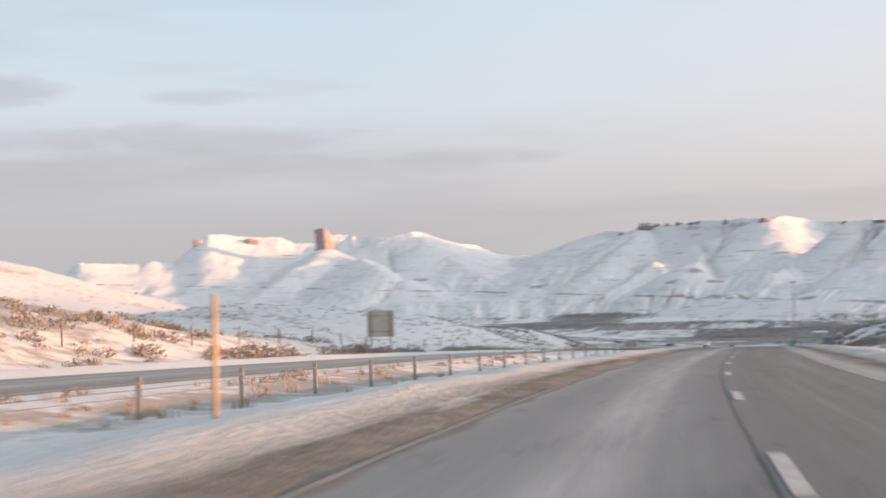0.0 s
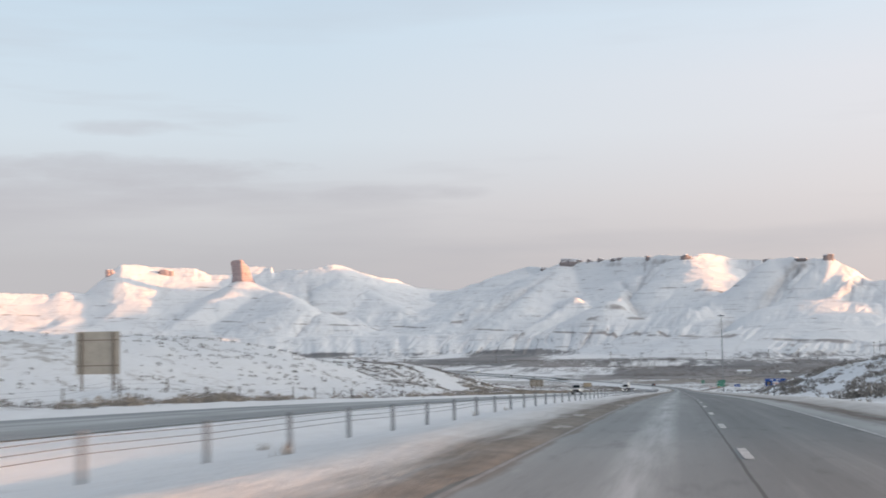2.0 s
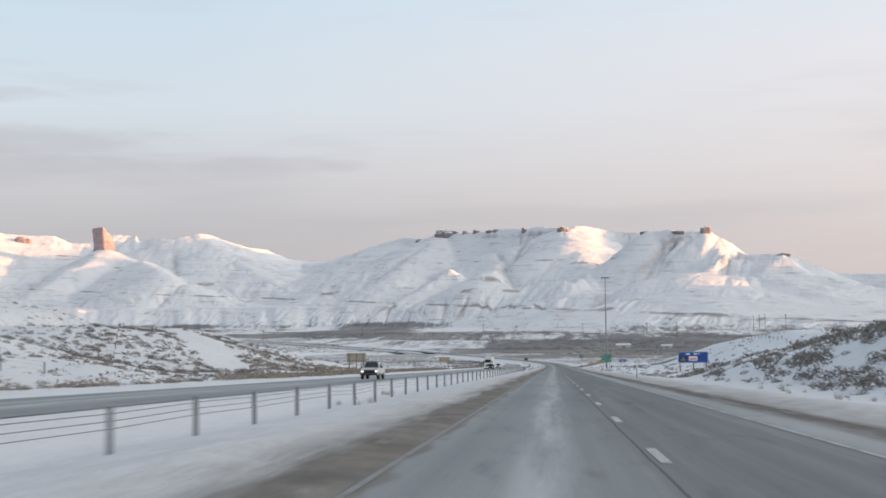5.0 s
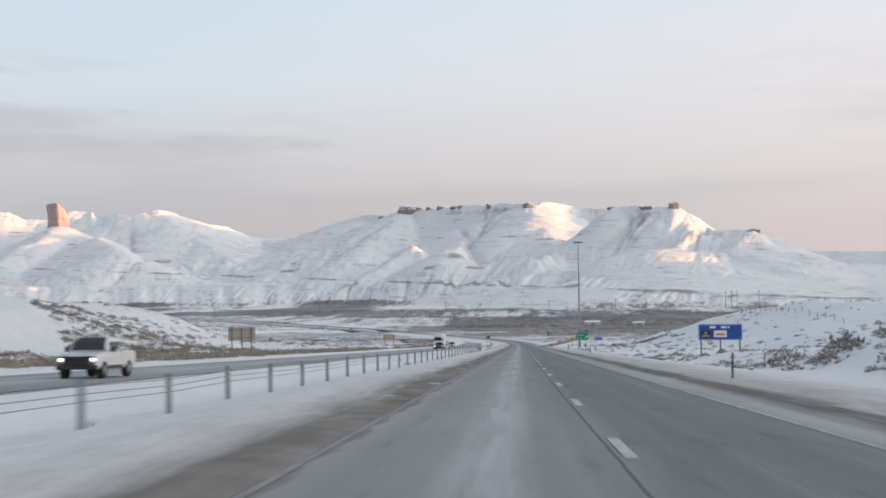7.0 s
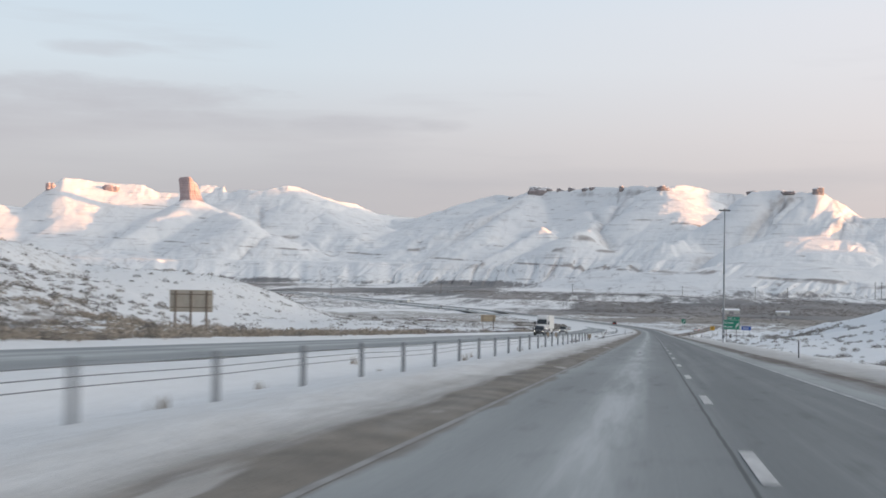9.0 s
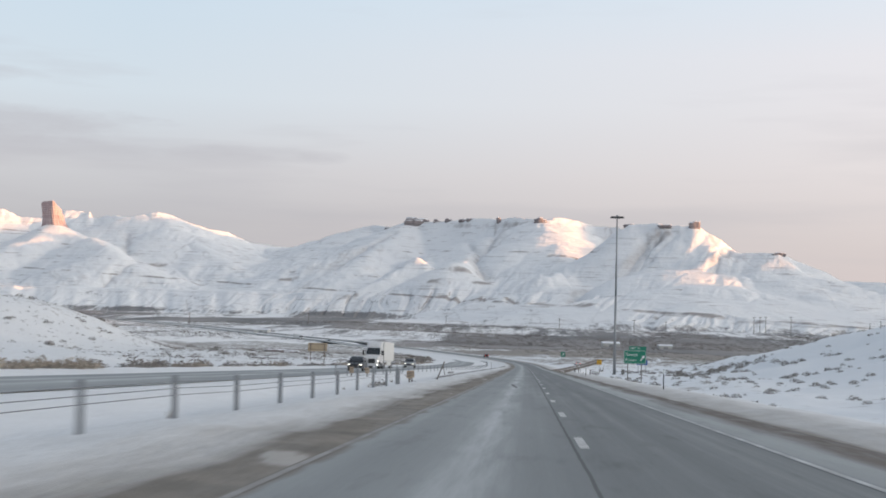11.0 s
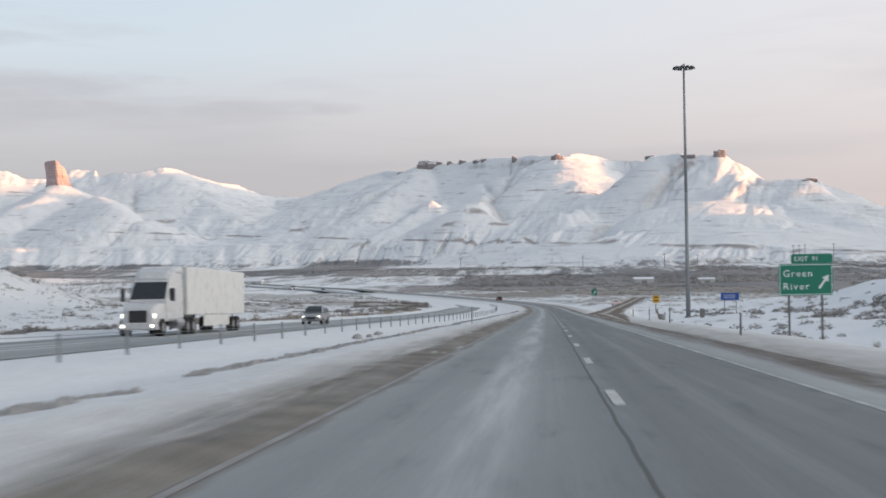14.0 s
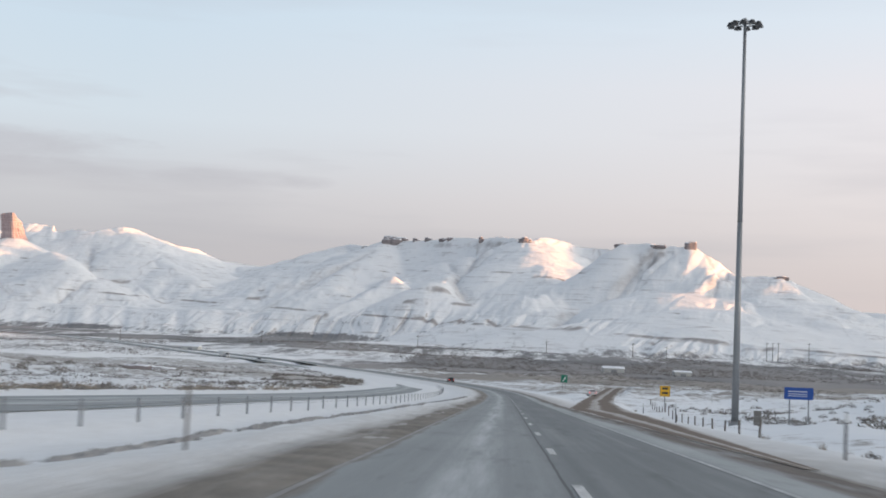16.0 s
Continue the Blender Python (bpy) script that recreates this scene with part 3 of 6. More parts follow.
# far mesas, seen from the valley: bearing (degrees), distance, crest height
MC = (2.0, 270.0)
MESA = [(-13.5, 4560, 60), (-11.8, 4480, 130), (-10.7, 4450, 158), (-9.26, 4403, 163), (-8.07, 4350, 190), (-7.11, 4300, 214), (-6.15, 4240, 234), (-5.37, 4050, 217), (-4.56, 3800, 216), (-4.15, 3719, 213),
        (-3.0, 3650, 214), (-2.03, 3560, 218), (-0.71, 3450, 213), (0.36, 3350, 208), (1.12, 3270, 197), (1.54, 3290, 208), (2.48, 3340, 202), (3.3, 3370, 191), (4.3, 3330, 185), (5.0, 3240, 160), (5.8, 3160, 112), (7.0, 3000, 92),
        (7.98, 2740, 104), (8.44, 2670, 109), (9.79, 2620, 99), (10.78, 2600, 93), (11.53, 2540, 66), (12.06, 2500, 49), (13.02, 2470, 42), (13.87, 2460, 30), (16.1, 2500, 18), (21, 2450, -4), (34, 2400, -10)]
FARM = [(-44, 4400, 95), (-33, 4400, 115), (-31.2, 4400, 140), (-30.6, 4400, 178), (-28, 4400, 166), (-27.4, 4400, 178), (-26.4, 4420, 170), (-25.7, 4440, 215), (-24.8, 4480, 272), (-23.9, 4520, 272), (-23.0, 4520, 262), (-22.2, 4520, 264),
        (-21.56, 4520, 262), (-20.83, 4480, 233), (-19.88, 4500, 238), (-19.11, 4520, 265), (-18.1, 4500, 263), (-17.96, 4470, 243), (-17.09, 4400, 247), (-16.31, 4390, 241), (-15.78, 4370, 244), (-15.36, 4316, 261), (-14.73, 4330, 252),
        (-14.03, 4360, 234), (-13.2, 4400, 212), (-12.38, 4450, 207), (-11.42, 4500, 175), (-10.47, 4560, 170), (-6, 4600, 150), (4, 4600, 120), (30, 4600, 60)]
# distance of the low rock bench under the slopes
BENCH = [(-44, 3400), (-24, 3250), (-16, 3080), (-9, 2900), (-4, 2790), (-2.6, 2760), (0, 2620), (2.5, 2400), (5, 2120), (7.2, 1915), (12, 1850), (34, 1900)]
PROFILE = [(-0.5, 0.20), (-0.25, 0.45), (-0.08, 0.86), (-0.02, 0.99), (0.0, 1.0), (0.03, 0.945), (0.10, 0.80), (0.25, 0.52), (0.45, 0.26), (0.65, 0.10), (0.85, 0.02), (1.0, 0.0)]
# spurs: crest line from the mesa down, side slope, roundness
SPURS = [([(-199, 3540, 96), (-206, 3263, 74), (-215, 3200, 86)], 0.70, 8), ([(-215, 3195, 85), (-282, 3096, 32), (-363, 3000, -18)], 0.60, 7), ([(-215, 3195, 84), (-178, 3110, 40), (-140, 3027, 0)], 0.66, 9),
         ([(-94, 3419, 116), (-108, 3088, 75), (-122, 3047, 73)], 0.52, 10), ([(-116, 3050, 72), (-100, 2968, 31), (-70, 2909, -1)], 0.45, 14),
         ([(67, 3530, 198), (72, 3380, 160), (92, 3200, 108), (108, 3008, 71)], 0.36, 26), ([(118, 3000, 71), (88, 2880, 50), (62, 2819, 42)], 0.50, 12), ([(62, 2819, 41), (45, 2690, -4)], 0.40, 22), ([(112, 3180, 98), (150, 2966, 52), (120, 2717, -4)], 0.36, 24),
         ]
SPURS_EAST = [([(240, 3000, 156), (285, 2968, 158), (348, 2940, 149)], 0.70, 10), ([(352, 2937, 142), (369, 2854, 103), (321, 2750, 62)], 0.50, 14), ([(321, 2750, 61), (288, 2693, 55), (224, 2640, 39), (166, 2544, -8)], 0.30, 40), ([(302, 2691, 55), (299, 2500, 24), (270, 2212, -18)], 0.22, 70),
         ([(486, 2826, 91), (432, 2722, 54)], 0.45, 18), ([(431, 2716, 54), (371, 2641, 40), (335, 2690, 44)], 0.34, 12), ([(431, 2713, 52), (466, 2604, 37), (489, 2467, 8)], 0.30, 24)]
SPURS_WEST = [([(-1386, 4182, 200), (-1290, 4119, 163), (-1102, 3906, 84)], 0.52, 14), ([(-1386, 4182, 198), (-1408, 3992, 130), (-1420, 3794, 72)], 0.44, 22), ([(-1209, 4030, 152), (-1046, 3672, 104), (-1031, 3645, 102)], 0.42, 16),
              ([(-1031, 3645, 102), (-1043, 3505, 44)], 0.42, 16), ([(-1031, 3645, 101), (-934, 3559, 55), (-822, 3465, 19)], 0.40, 16), ([(-1141, 4432, 258), (-1050, 4284, 200), (-890, 4067, 125), (-731, 3795, 57)], 0.34, 30),
              ([(-456, 4522, 232), (-494, 4138, 153), (-554, 3726, 73), (-596, 3363, 9)], 0.30, 40), ([(-289, 4019, 216), (-354, 3752, 144), (-380, 3397, 67), (-413, 3191, 11)], 0.34, 26)]
# ravines down the mesa's face: plan points, depth, width
RAVINES = [([(258, 2925), (220, 2861), (162, 2765), (118, 2671), (100, 2560)], 20, 24), ([(-40, 3560), (-69, 3369), (-89, 3219), (-60, 3040)], 15, 20), ([(-20, 3480), (-72, 3330)], 9, 11), ([(-110, 3500), (-76, 3340)], 9, 11),
           ([(10, 3400), (-80, 3270)], 8, 11), ([(284, 2940), (262, 2900), (232, 2840)], 8, 10), ([(318, 2925), (250, 2850)], 6, 9), ([(402, 2880), (352, 2740)], 10, 12), ([(-330, 3900), (-440, 3520), (-500, 3200)], 10, 24),
           ([(-1180, 4260), (-1090, 3960), (-960, 3700)], 12, 20), ([(-960, 3640), (-985, 3380)], 9, 12)]
# ledges where a bed of rock stands out of the snow: plan points, half width
LEDGES = [([(-166, 2892), (-117, 2879), (-62, 2825)], 9), ([(-62, 2825), (24, 2594)], 6), ([(209, 2218), (241, 2202), (273, 2160)], 15), ([(85, 2432), (114, 2380)], 16), ([(80, 3150), (126, 3122)], 13), ([(126, 3122), (160, 3040)], 11),
          ([(298, 2112), (322, 2108)], 11), ([(-1032, 3873), (-972, 3900)], 14), ([(-559, 3478), (-532, 3483)], 10), ([(-352, 3017), (-328, 3029)], 9), ([(-115, 3310), (-84, 3350)], 12), ([(-125, 3014), (-94, 3030)], 9),
          ([(-167, 2972), (-132, 2952)], 8), ([(-77, 2968), (-48, 2985)], 8), ([(-822, 3682), (-788, 3691)], 11), ([(266, 2916), (292, 2932)], 12)]


def line_gap(x, y, pts):
    """Distance in plan from a line."""
    best = np.full(np.shape(x), 1e9)
    for (ax, ay), (bx, by) in zip(pts[:-1], pts[1:]):
        dx, dy = bx - ax, by - ay
        t = np.clip(((x - ax) * dx + (y - ay) * dy) / (dx * dx + dy * dy), 0, 1)
        best = np.minimum(best, np.hypot(x - ax - t * dx, y - ay - t * dy))
    return best


def bench_at(bear):
    tb, tr = smooth_table(BENCH, 0.1, 1.2)
    return np.interp(bear, tb, tr) + 55 * fbm(bear * 0.8, bear * 0, 3, 2)


def layer(bear, rng, knots, bench, bench_z, seed, spur):
    """One mesa: sharp crest, concave slopes with ribs, and the bench at their foot."""
    k = np.array(knots, float)
    tb, tr = smooth_table(k[:, :2], 0.1, 0.8)
    crest_r, crest_z = np.interp(bear, tb, tr), np.interp(bear, k[:, 0], k[:, 2])
    soft_b, soft_z = smooth_table(k[:, ::2], 0.1, 1.0)
    crest_z = crest_z + 2.5 * fbm(bear * 1.6, bear * 0, 4, seed + 41)
    d = (crest_r - rng) / (crest_r - bench)
    p = np.array(PROFILE)
    f = np.interp(np.clip(d, -0.5, 1.0), p[:, 0], p[:, 1])
    # the sharp skyline melts into a softer shoulder below
    crest_z = crest_z + (np.interp(bear, soft_b, soft_z) - crest_z) * np.clip(np.abs(d) * 9, 0, 1)
    z = bench_z + (crest_z - bench_z) * f
    across, deep = np.radians(bear) * 3000.0, crest_r - rng
    warp = 50 * fbm(across / 260, deep / 380, 3, seed + 9)
    r1 = 1 - 1.7 * np.abs(fbm((across + 0.42 * deep + warp) / 250, deep / 2400, 2, seed + 3, 0.4))
    r2 = 1 - 1.7 * np.abs(fbm((across - 0.36 * deep + warp) / 300, deep / 2400, 2, seed + 6, 0.4))
    ribs = np.log(np.exp(5 * r1) + np.exp(5 * r2)) / 5 - 0.9
    mask = np.clip(d * 2.2, 0, 1) * np.clip((1.05 - d) * 2.5, 0, 1)
    return z + spur * ribs * mask


def flutes(z, x, y, bear, rng):
    """Gullies that run down the slopes, at three sizes, and fine unevenness."""
    up = step01(-8, 12, z)
    across = np.radians(bear) * 2800.0
    warp = 26 * fbm(across / 130, rng / 150, 3, 119)
    r3 = np.abs(fbm((across - 0.20 * rng + warp) / 88, rng / 520, 3, 123, 0.5))
    r4 = np.abs(fbm((across + 0.26 * rng - warp) / 104, rng / 560, 3, 126, 0.5))
    r5 = np.abs(fbm((across - 0.16 * rng - 0.7 * warp) / 36, rng / 210, 3, 129, 0.5))
    where = np.clip(0.45 + 1.3 * fbm(across / 210, rng / 240, 3, 118), 0.08, 1)
    z = z - up * where * (13 * np.clip(0.20 - np.minimum(r3, r4), 0, 0.2) / 0.2 * 0.38 + 2.0 * np.clip(0.22 - r5, 0, 0.22) / 0.22)
    return z + up * (2.0 * fbm(x / 62, y / 80, 4, 115) + 0.35 * fbm(bear * 26, rng / 24, 3, 141))


def dress(z, x, bear, rng):
    """Thin ledges of level rock over the slopes."""
    up = step01(-36, -22, z)
    ph = z + 0.05 * x + 4 * fbm(bear * 0.5, rng / 700, 3, 131)
    patchy = np.clip(0.35 + 1.6 * fbm(bear * 0.7, z / 40, 3, 133), 0, 1)
    for per, a in ((27.0, 1.3), (10.0, 0.45)):
        s = np.sin(ph * 2 * np.pi / per)
        z = z + a * s * np.abs(s) * up * patchy
    return z


def rills(x, y, z):
    """Where water has cut the slopes and brush shows, 0 to 1."""
    dx, dy = x - MC[0], y - MC[1]
    rng, across = np.hypot(dx, dy), np.arctan2(dx, dy) * 2700.0
    warp = 14 * fbm(across / 60, rng / 90, 3, 151)
    a = np.abs(fbm((across + 0.16 * rng + warp) / 58, rng / 380, 3, 153))
    b = np.abs(fbm((across - 0.20 * rng - warp) / 74, rng / 420, 3, 155))
    thin = np.clip(1 - np.minimum(a, b) / 0.045, 0, 1)
    where = np.clip(0.05 + 1.8 * fbm(across / 210, rng / 260, 3, 157), 0, 1) + 0.5 * (1 - step01(-18, 6, z + 0.05 * x + 10)) * step01(-48, -40, z)
    near = sum(np.exp(-(line_gap(x + 16 * fbm(x / 40, y / 70, 4, 163), y, pts) / (0.55 * w)) ** 2) * np.clip(d / 14, 0.4, 1) for pts, d, w in RAVINES)
    return np.clip(thin * where + 0.95 * near, 0, 1) * step01(-46, -34, z)


def ledges(x, y):
    """Bare rock of single ledges, 0 to 1."""
    wob = 9 * fbm(x / 45, y / 45, 3, 171)
    rag = np.clip(0.75 + 1.3 * fbm(x / 14, y / 20, 3, 173), 0, 1)
    return np.clip(sum(np.exp(-(line_gap(x, y + wob, pts) / w) ** 4) for pts, w in LEDGES) * rag, 0, 1)


def far_land(x, y):
    dx, dy = x - MC[0], y - MC[1]
    rng = np.hypot(dx, dy)
    bear = np.degrees(np.arctan2(dx, dy))
    road_gap = step01(25, 120, np.abs(x - lane_x(y) + 10))
    floor = road_z(np.minimum(np.minimum(rng * 0.93 + 270, y + 140), 2400)) + step01(850, 1500, rng) * road_gap * (5.5 * fbm(x / 150, y / 130, 4, 41) + 1.2)
    floor = floor - 7.0 * step01(1650, 2100, rng) * step01(6, 1, bear)
    bench = bench_at(bear)
    bench_z = np.clip(-10 - 0.05 * x, -34, 2)
    z = np.maximum(layer(bear, rng, MESA, bench, bench_z, 50, 15.0), layer(bear, rng, FARM, bench, bench_z, 70, 14.0))
    # gullied clay slope from the bench down to the valley floor
    foot = bench - 230 + 60 * fbm(bear * 1.3, bear * 0, 3, 7)
    e = np.clip((bench - rng) / (bench - foot), 0, 1)
    apron = bench_z - 2.2 * step01(0.0, 0.04, e) * step01(-14.5, -10, bear) - (bench_z + 49) * e ** 0.9
    z = np.where(e > 0, apron, z)
    wx, wy = x + 12 * fbm(x / 75, y / 75, 3, 181), y + 12 * fbm(x / 75, y / 75, 3, 183)
    for pts, fall, rnd in SPURS + SPURS_EAST + SPURS_WEST:
        c = np.full(np.shape(x), -1e3)
        for (ax, ay, az), (bx, by, bz) in zip(pts[:-1], pts[1:]):
            ex, ey = bx - ax, by - ay
            t = np.clip(((wx - ax) * ex + (wy - ay) * ey) / (ex * ex + ey * ey), 0, 1)
            gap = np.hypot(wx - ax - t * ex, wy - ay - t * ey)
            c = np.maximum(c, az + (bz - az) * t - fall * (np.sqrt(gap * gap + rnd * rnd) - rnd))
        h = np.clip(0.5 + (z - c) / 16.0, 0, 1)
        z = c * (1 - h) + z * h + 8.0 * h * (1 - h)
    across = np.radians(bear) * 2600.0
    g1 = np.abs(fbm((across - 0.24 * rng + 14 * fbm(across / 80, rng / 90, 2, 137)) / 30, rng / 420, 3, 139, 0.5))
    g2 = np.abs(fbm((across - 0.34 * rng) / 13, rng / 200, 2, 145, 0.5))
    cutting = 9.0 * np.clip(0.22 - g1, 0, 0.22) / 0.22 + 1.8 * np.clip(0.2 - g2, 0, 0.2) / 0.2
    z = z - cutting * np.sin(np.pi * e) ** 0.6 * (0.25 + 0.75 * step01(-14.5, -10, bear)) * (1 - 0.55 * step01(4, 8, bear)) * (e > 0) * (1 - step01(0, 25, z))
    for pts, deep, w in RAVINES:
        z = z - deep * np.exp(-line_gap(x + 12 * fbm(x / 50, y / 80, 4, 163), y, pts) / w) * step01(-30, 5, z)
    z = np.where(z > -60, dress(flutes(z, x, y, bear, rng), x, bear, rng), z)
    return np.maximum(floor, z), bear, rng


def grid_mesh(name, X, Y, Z, attrs, mat):
    r, c = X.shape
    co = np.stack([X, Y, Z], -1).reshape(-1, 3).astype(np.float32)
    i = np.arange(r * c).reshape(r, c)
    q = np.stack([i[:-1, :-1], i[:-1, 1:], i[1:, 1:], i[1:, :-1]], -1).reshape(-1, 4).astype(np.int32)
    me = bpy.data.meshes.new(name)
    me.vertices.add(len(co))
    me.vertices.foreach_set("co", co.ravel())
    me.loops.add(q.size)
    me.loops.foreach_set("vertex_index", q.ravel())
    me.polygons.add(len(q))
    me.polygons.foreach_set("loop_start", np.arange(0, q.size, 4, dtype=np.int32))
    me.polygons.foreach_set("use_smooth", np.ones(len(q), dtype=bool))
    for key, val in attrs.items():
        a = me.attributes.new(key, 'FLOAT', 'POINT')
        a.data.foreach_set("value", np.ascontiguousarray(val, dtype=np.float32).ravel())
    me.update(calc_edges=True)
    me.materials.append(mat)
    return me


def side_track(x, y):
    """Distance from the drifted track that climbs the bank."""
    return line_gap(x, y, [(-30, 352), (-50, 392), (-74, 440), (-86, 476)])


def scrub_near(x, y, lat):
    """How much brush and bare soil shows, 0 to 1."""
    s = 0.34 + 0.45 * fbm(x / 45, y / 45, 3, 61)
    s = s + 0.9 * np.exp(-(((x + 55) / 16) ** 2 + ((y - 75) / 55) ** 2)) + 0.22 * np.exp(-(((x + 48) / 20) ** 2 + ((y - 392) / 50) ** 2)) - 0.5 * np.exp(-(((x - 62) / 30) ** 2 + ((y - 570) / 90) ** 2)) - 0.35 * np.exp(-(((x + 110) / 70) ** 2 + ((y - 600) / 130) ** 2))
    s = s + 0.45 * np.exp(-(((x - 50) / 25) ** 2 + ((y - 250) / 70) ** 2)) + step01(720, 1000, y) * 0.5
    s = s + 0.45 * np.exp(-(((lat + 41) / 11) ** 2 + ((y - 875) / 75) ** 2))
    verge = np.where(lat > -21, step01(9, 16, lat), step01(-28, -31, lat))
    s = s + 1.1 * (np.exp(-(((x - 130) / 62) ** 2 + ((y - 1180) / 110) ** 2) ** 2) + np.exp(-(((x - 12) / 24) ** 2 + ((y - 1100) / 40) ** 2))) * (np.abs(lat) > 12)
    med = np.exp(-((lat + 12.5) / 2.2) ** 2) * np.exp(-((y - 30) / 55) ** 2) * 0.95
    s = s - 0.45 * np.exp(-(((x + 180) / 75) ** 2 + ((y - 890) / 90) ** 2))
    s = s * step01(2.5, 6.0, side_track(x, y))
    return np.clip(s * verge + med, 0, 1.2)


# near sheet: rows across the road, closer together where the camera passes
ys = np.concatenate([np.arange(-640, -60, 20.0), np.arange(-60, 700, 1.6), np.arange(700, 1290, 4.0)])
us = np.linspace(-1, 1, 331)
lat_cols = 30 * us + 400 * np.sign(us) * np.abs(us) ** 3.0
lat_cols = np.sort(np.concatenate([lat_cols, [-3.7, -4.6, 5.0, 5.9, -16.5, -26.0]]))
LY, LC = np.meshgrid(ys, lat_cols, indexing='ij')
LX = lane_x(LY) + LC / np.cos(lane_turn(LY))
LZ, LL = land(LX, LY)
# at its rim it dips under the far sheet
FZ, _, _ = far_land(LX, LY)
rim = np.maximum(step01(1180, 1290, LY), step01(330, 425, np.abs(LC)))
LZ = LZ * (1 - rim) + (FZ - 2.5) * rim
near_me = grid_mesh("ground", LX, LY, LZ, {"lat": LL, "scrub": scrub_near(LX, LY, LL)}, M_GROUND)
ground = tagged(new("ground", near_me), "snow-covered roadside land with brown gritty verges", "ground", kind="structure")

# far sheet: valley floor and mesas
bears = np.concatenate([np.arange(-75, -36, 1.5), np.arange(-36, -23, 0.10), np.arange(-23, 15, 0.055), np.arange(15, 20, 0.1), np.arange(20, 76, 1.5)])
rngs = np.concatenate([np.arange(60, 880, 20.0), np.arange(880, 1650, 9.0), np.arange(1650, 3350, 5.5), np.arange(3350, 4690, 9.0)])
RB, RR = np.meshgrid(np.radians(bears), rngs, indexing='ij')
VX, VY = MC[0] + RR * np.sin(RB), MC[1] + RR * np.cos(RB)
VZ, VB, VR = far_land(VX, VY)
under = np.minimum(1 - step01(1190, 1265, VY), 1 - step01(335, 405, np.abs(VX - lane_x(VY))))
VZ = VZ + hills(VX, VY) * (1 - step01(1250, 1500, VY)) * step01(300, 420, np.abs(VX - lane_x(VY))) - 3.5 * under
lower = 1 - step01(-42, -30, VZ)
scr = np.clip(lower * (0.55 + (0.20 * step01(1750, 1950, VY) - 0.28 * (1 - step01(1500, 1800, VY))) * step01(-4, -10, VB) + 0.95 * fbm(VX / 170, VY / 620, 4, 77)) + 0.12 * (1 - step01(0, 90, VZ)) + 0.20 * step01(-47, -41, VZ) * (1 - step01(-12, 2, VZ + np.clip(0.05 * VX + 10, -2, 40))), 0, 1.1)
scr = scr + 1.2 * np.exp(-(((VX - 125) / 70) ** 2 + ((VY - 1370) / 150) ** 2) ** 2) + 0.6 * np.exp(-(((VX + 420) / 160) ** 2 + ((VY - 2050) / 160) ** 2)) + 0.5 * np.exp(-(((VX - 20) / 70) ** 2 + ((VY - 1560) / 90) ** 2))
far_me = grid_mesh("valley_and_mesas", VX, VY, VZ, {"lat": np.full(VX.shape, 60.0), "scrub": scr, "rill": rills(VX, VY, VZ), "ledge": ledges(VX, VY)}, M_MOUNT)
valley = tagged(new("valley_ground", far_me), "snowy valley floor rising to layered white mesas", "mesa", kind="structure")

# unseen ridge added outside the view, on the sun's side, to shade the valley
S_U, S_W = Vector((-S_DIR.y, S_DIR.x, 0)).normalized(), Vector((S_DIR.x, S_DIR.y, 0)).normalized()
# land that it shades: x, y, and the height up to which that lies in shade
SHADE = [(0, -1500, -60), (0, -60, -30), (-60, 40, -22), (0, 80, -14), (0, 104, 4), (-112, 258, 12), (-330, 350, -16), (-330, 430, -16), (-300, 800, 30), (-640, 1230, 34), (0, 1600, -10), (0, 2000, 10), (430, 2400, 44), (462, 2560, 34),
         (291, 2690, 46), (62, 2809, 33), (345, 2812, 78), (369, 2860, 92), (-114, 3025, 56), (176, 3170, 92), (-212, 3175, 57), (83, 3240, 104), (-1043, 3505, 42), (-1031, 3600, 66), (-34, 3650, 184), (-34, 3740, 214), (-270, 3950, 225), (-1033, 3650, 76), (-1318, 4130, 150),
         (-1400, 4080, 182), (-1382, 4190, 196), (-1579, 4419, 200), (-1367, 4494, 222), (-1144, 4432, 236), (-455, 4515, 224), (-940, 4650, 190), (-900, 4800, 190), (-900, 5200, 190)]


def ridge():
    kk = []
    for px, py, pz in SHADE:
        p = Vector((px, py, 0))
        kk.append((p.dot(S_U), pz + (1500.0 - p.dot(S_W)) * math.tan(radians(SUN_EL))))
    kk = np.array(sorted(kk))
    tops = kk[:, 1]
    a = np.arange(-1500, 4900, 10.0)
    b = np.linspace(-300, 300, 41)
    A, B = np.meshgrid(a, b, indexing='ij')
    # crest heights are set so that the shade ends where SHADE says
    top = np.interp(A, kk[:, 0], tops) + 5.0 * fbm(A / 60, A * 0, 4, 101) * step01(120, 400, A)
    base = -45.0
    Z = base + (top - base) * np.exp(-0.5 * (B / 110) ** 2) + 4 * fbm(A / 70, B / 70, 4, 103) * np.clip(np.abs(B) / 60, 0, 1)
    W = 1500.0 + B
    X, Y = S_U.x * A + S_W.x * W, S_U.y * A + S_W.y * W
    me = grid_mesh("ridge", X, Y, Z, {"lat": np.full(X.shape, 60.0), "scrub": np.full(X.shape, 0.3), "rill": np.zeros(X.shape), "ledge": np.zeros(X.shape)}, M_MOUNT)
    return tagged(new("shade_ridge", me), "unseen snowy ridge added to shade the valley", "ridge", kind="structure")


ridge()


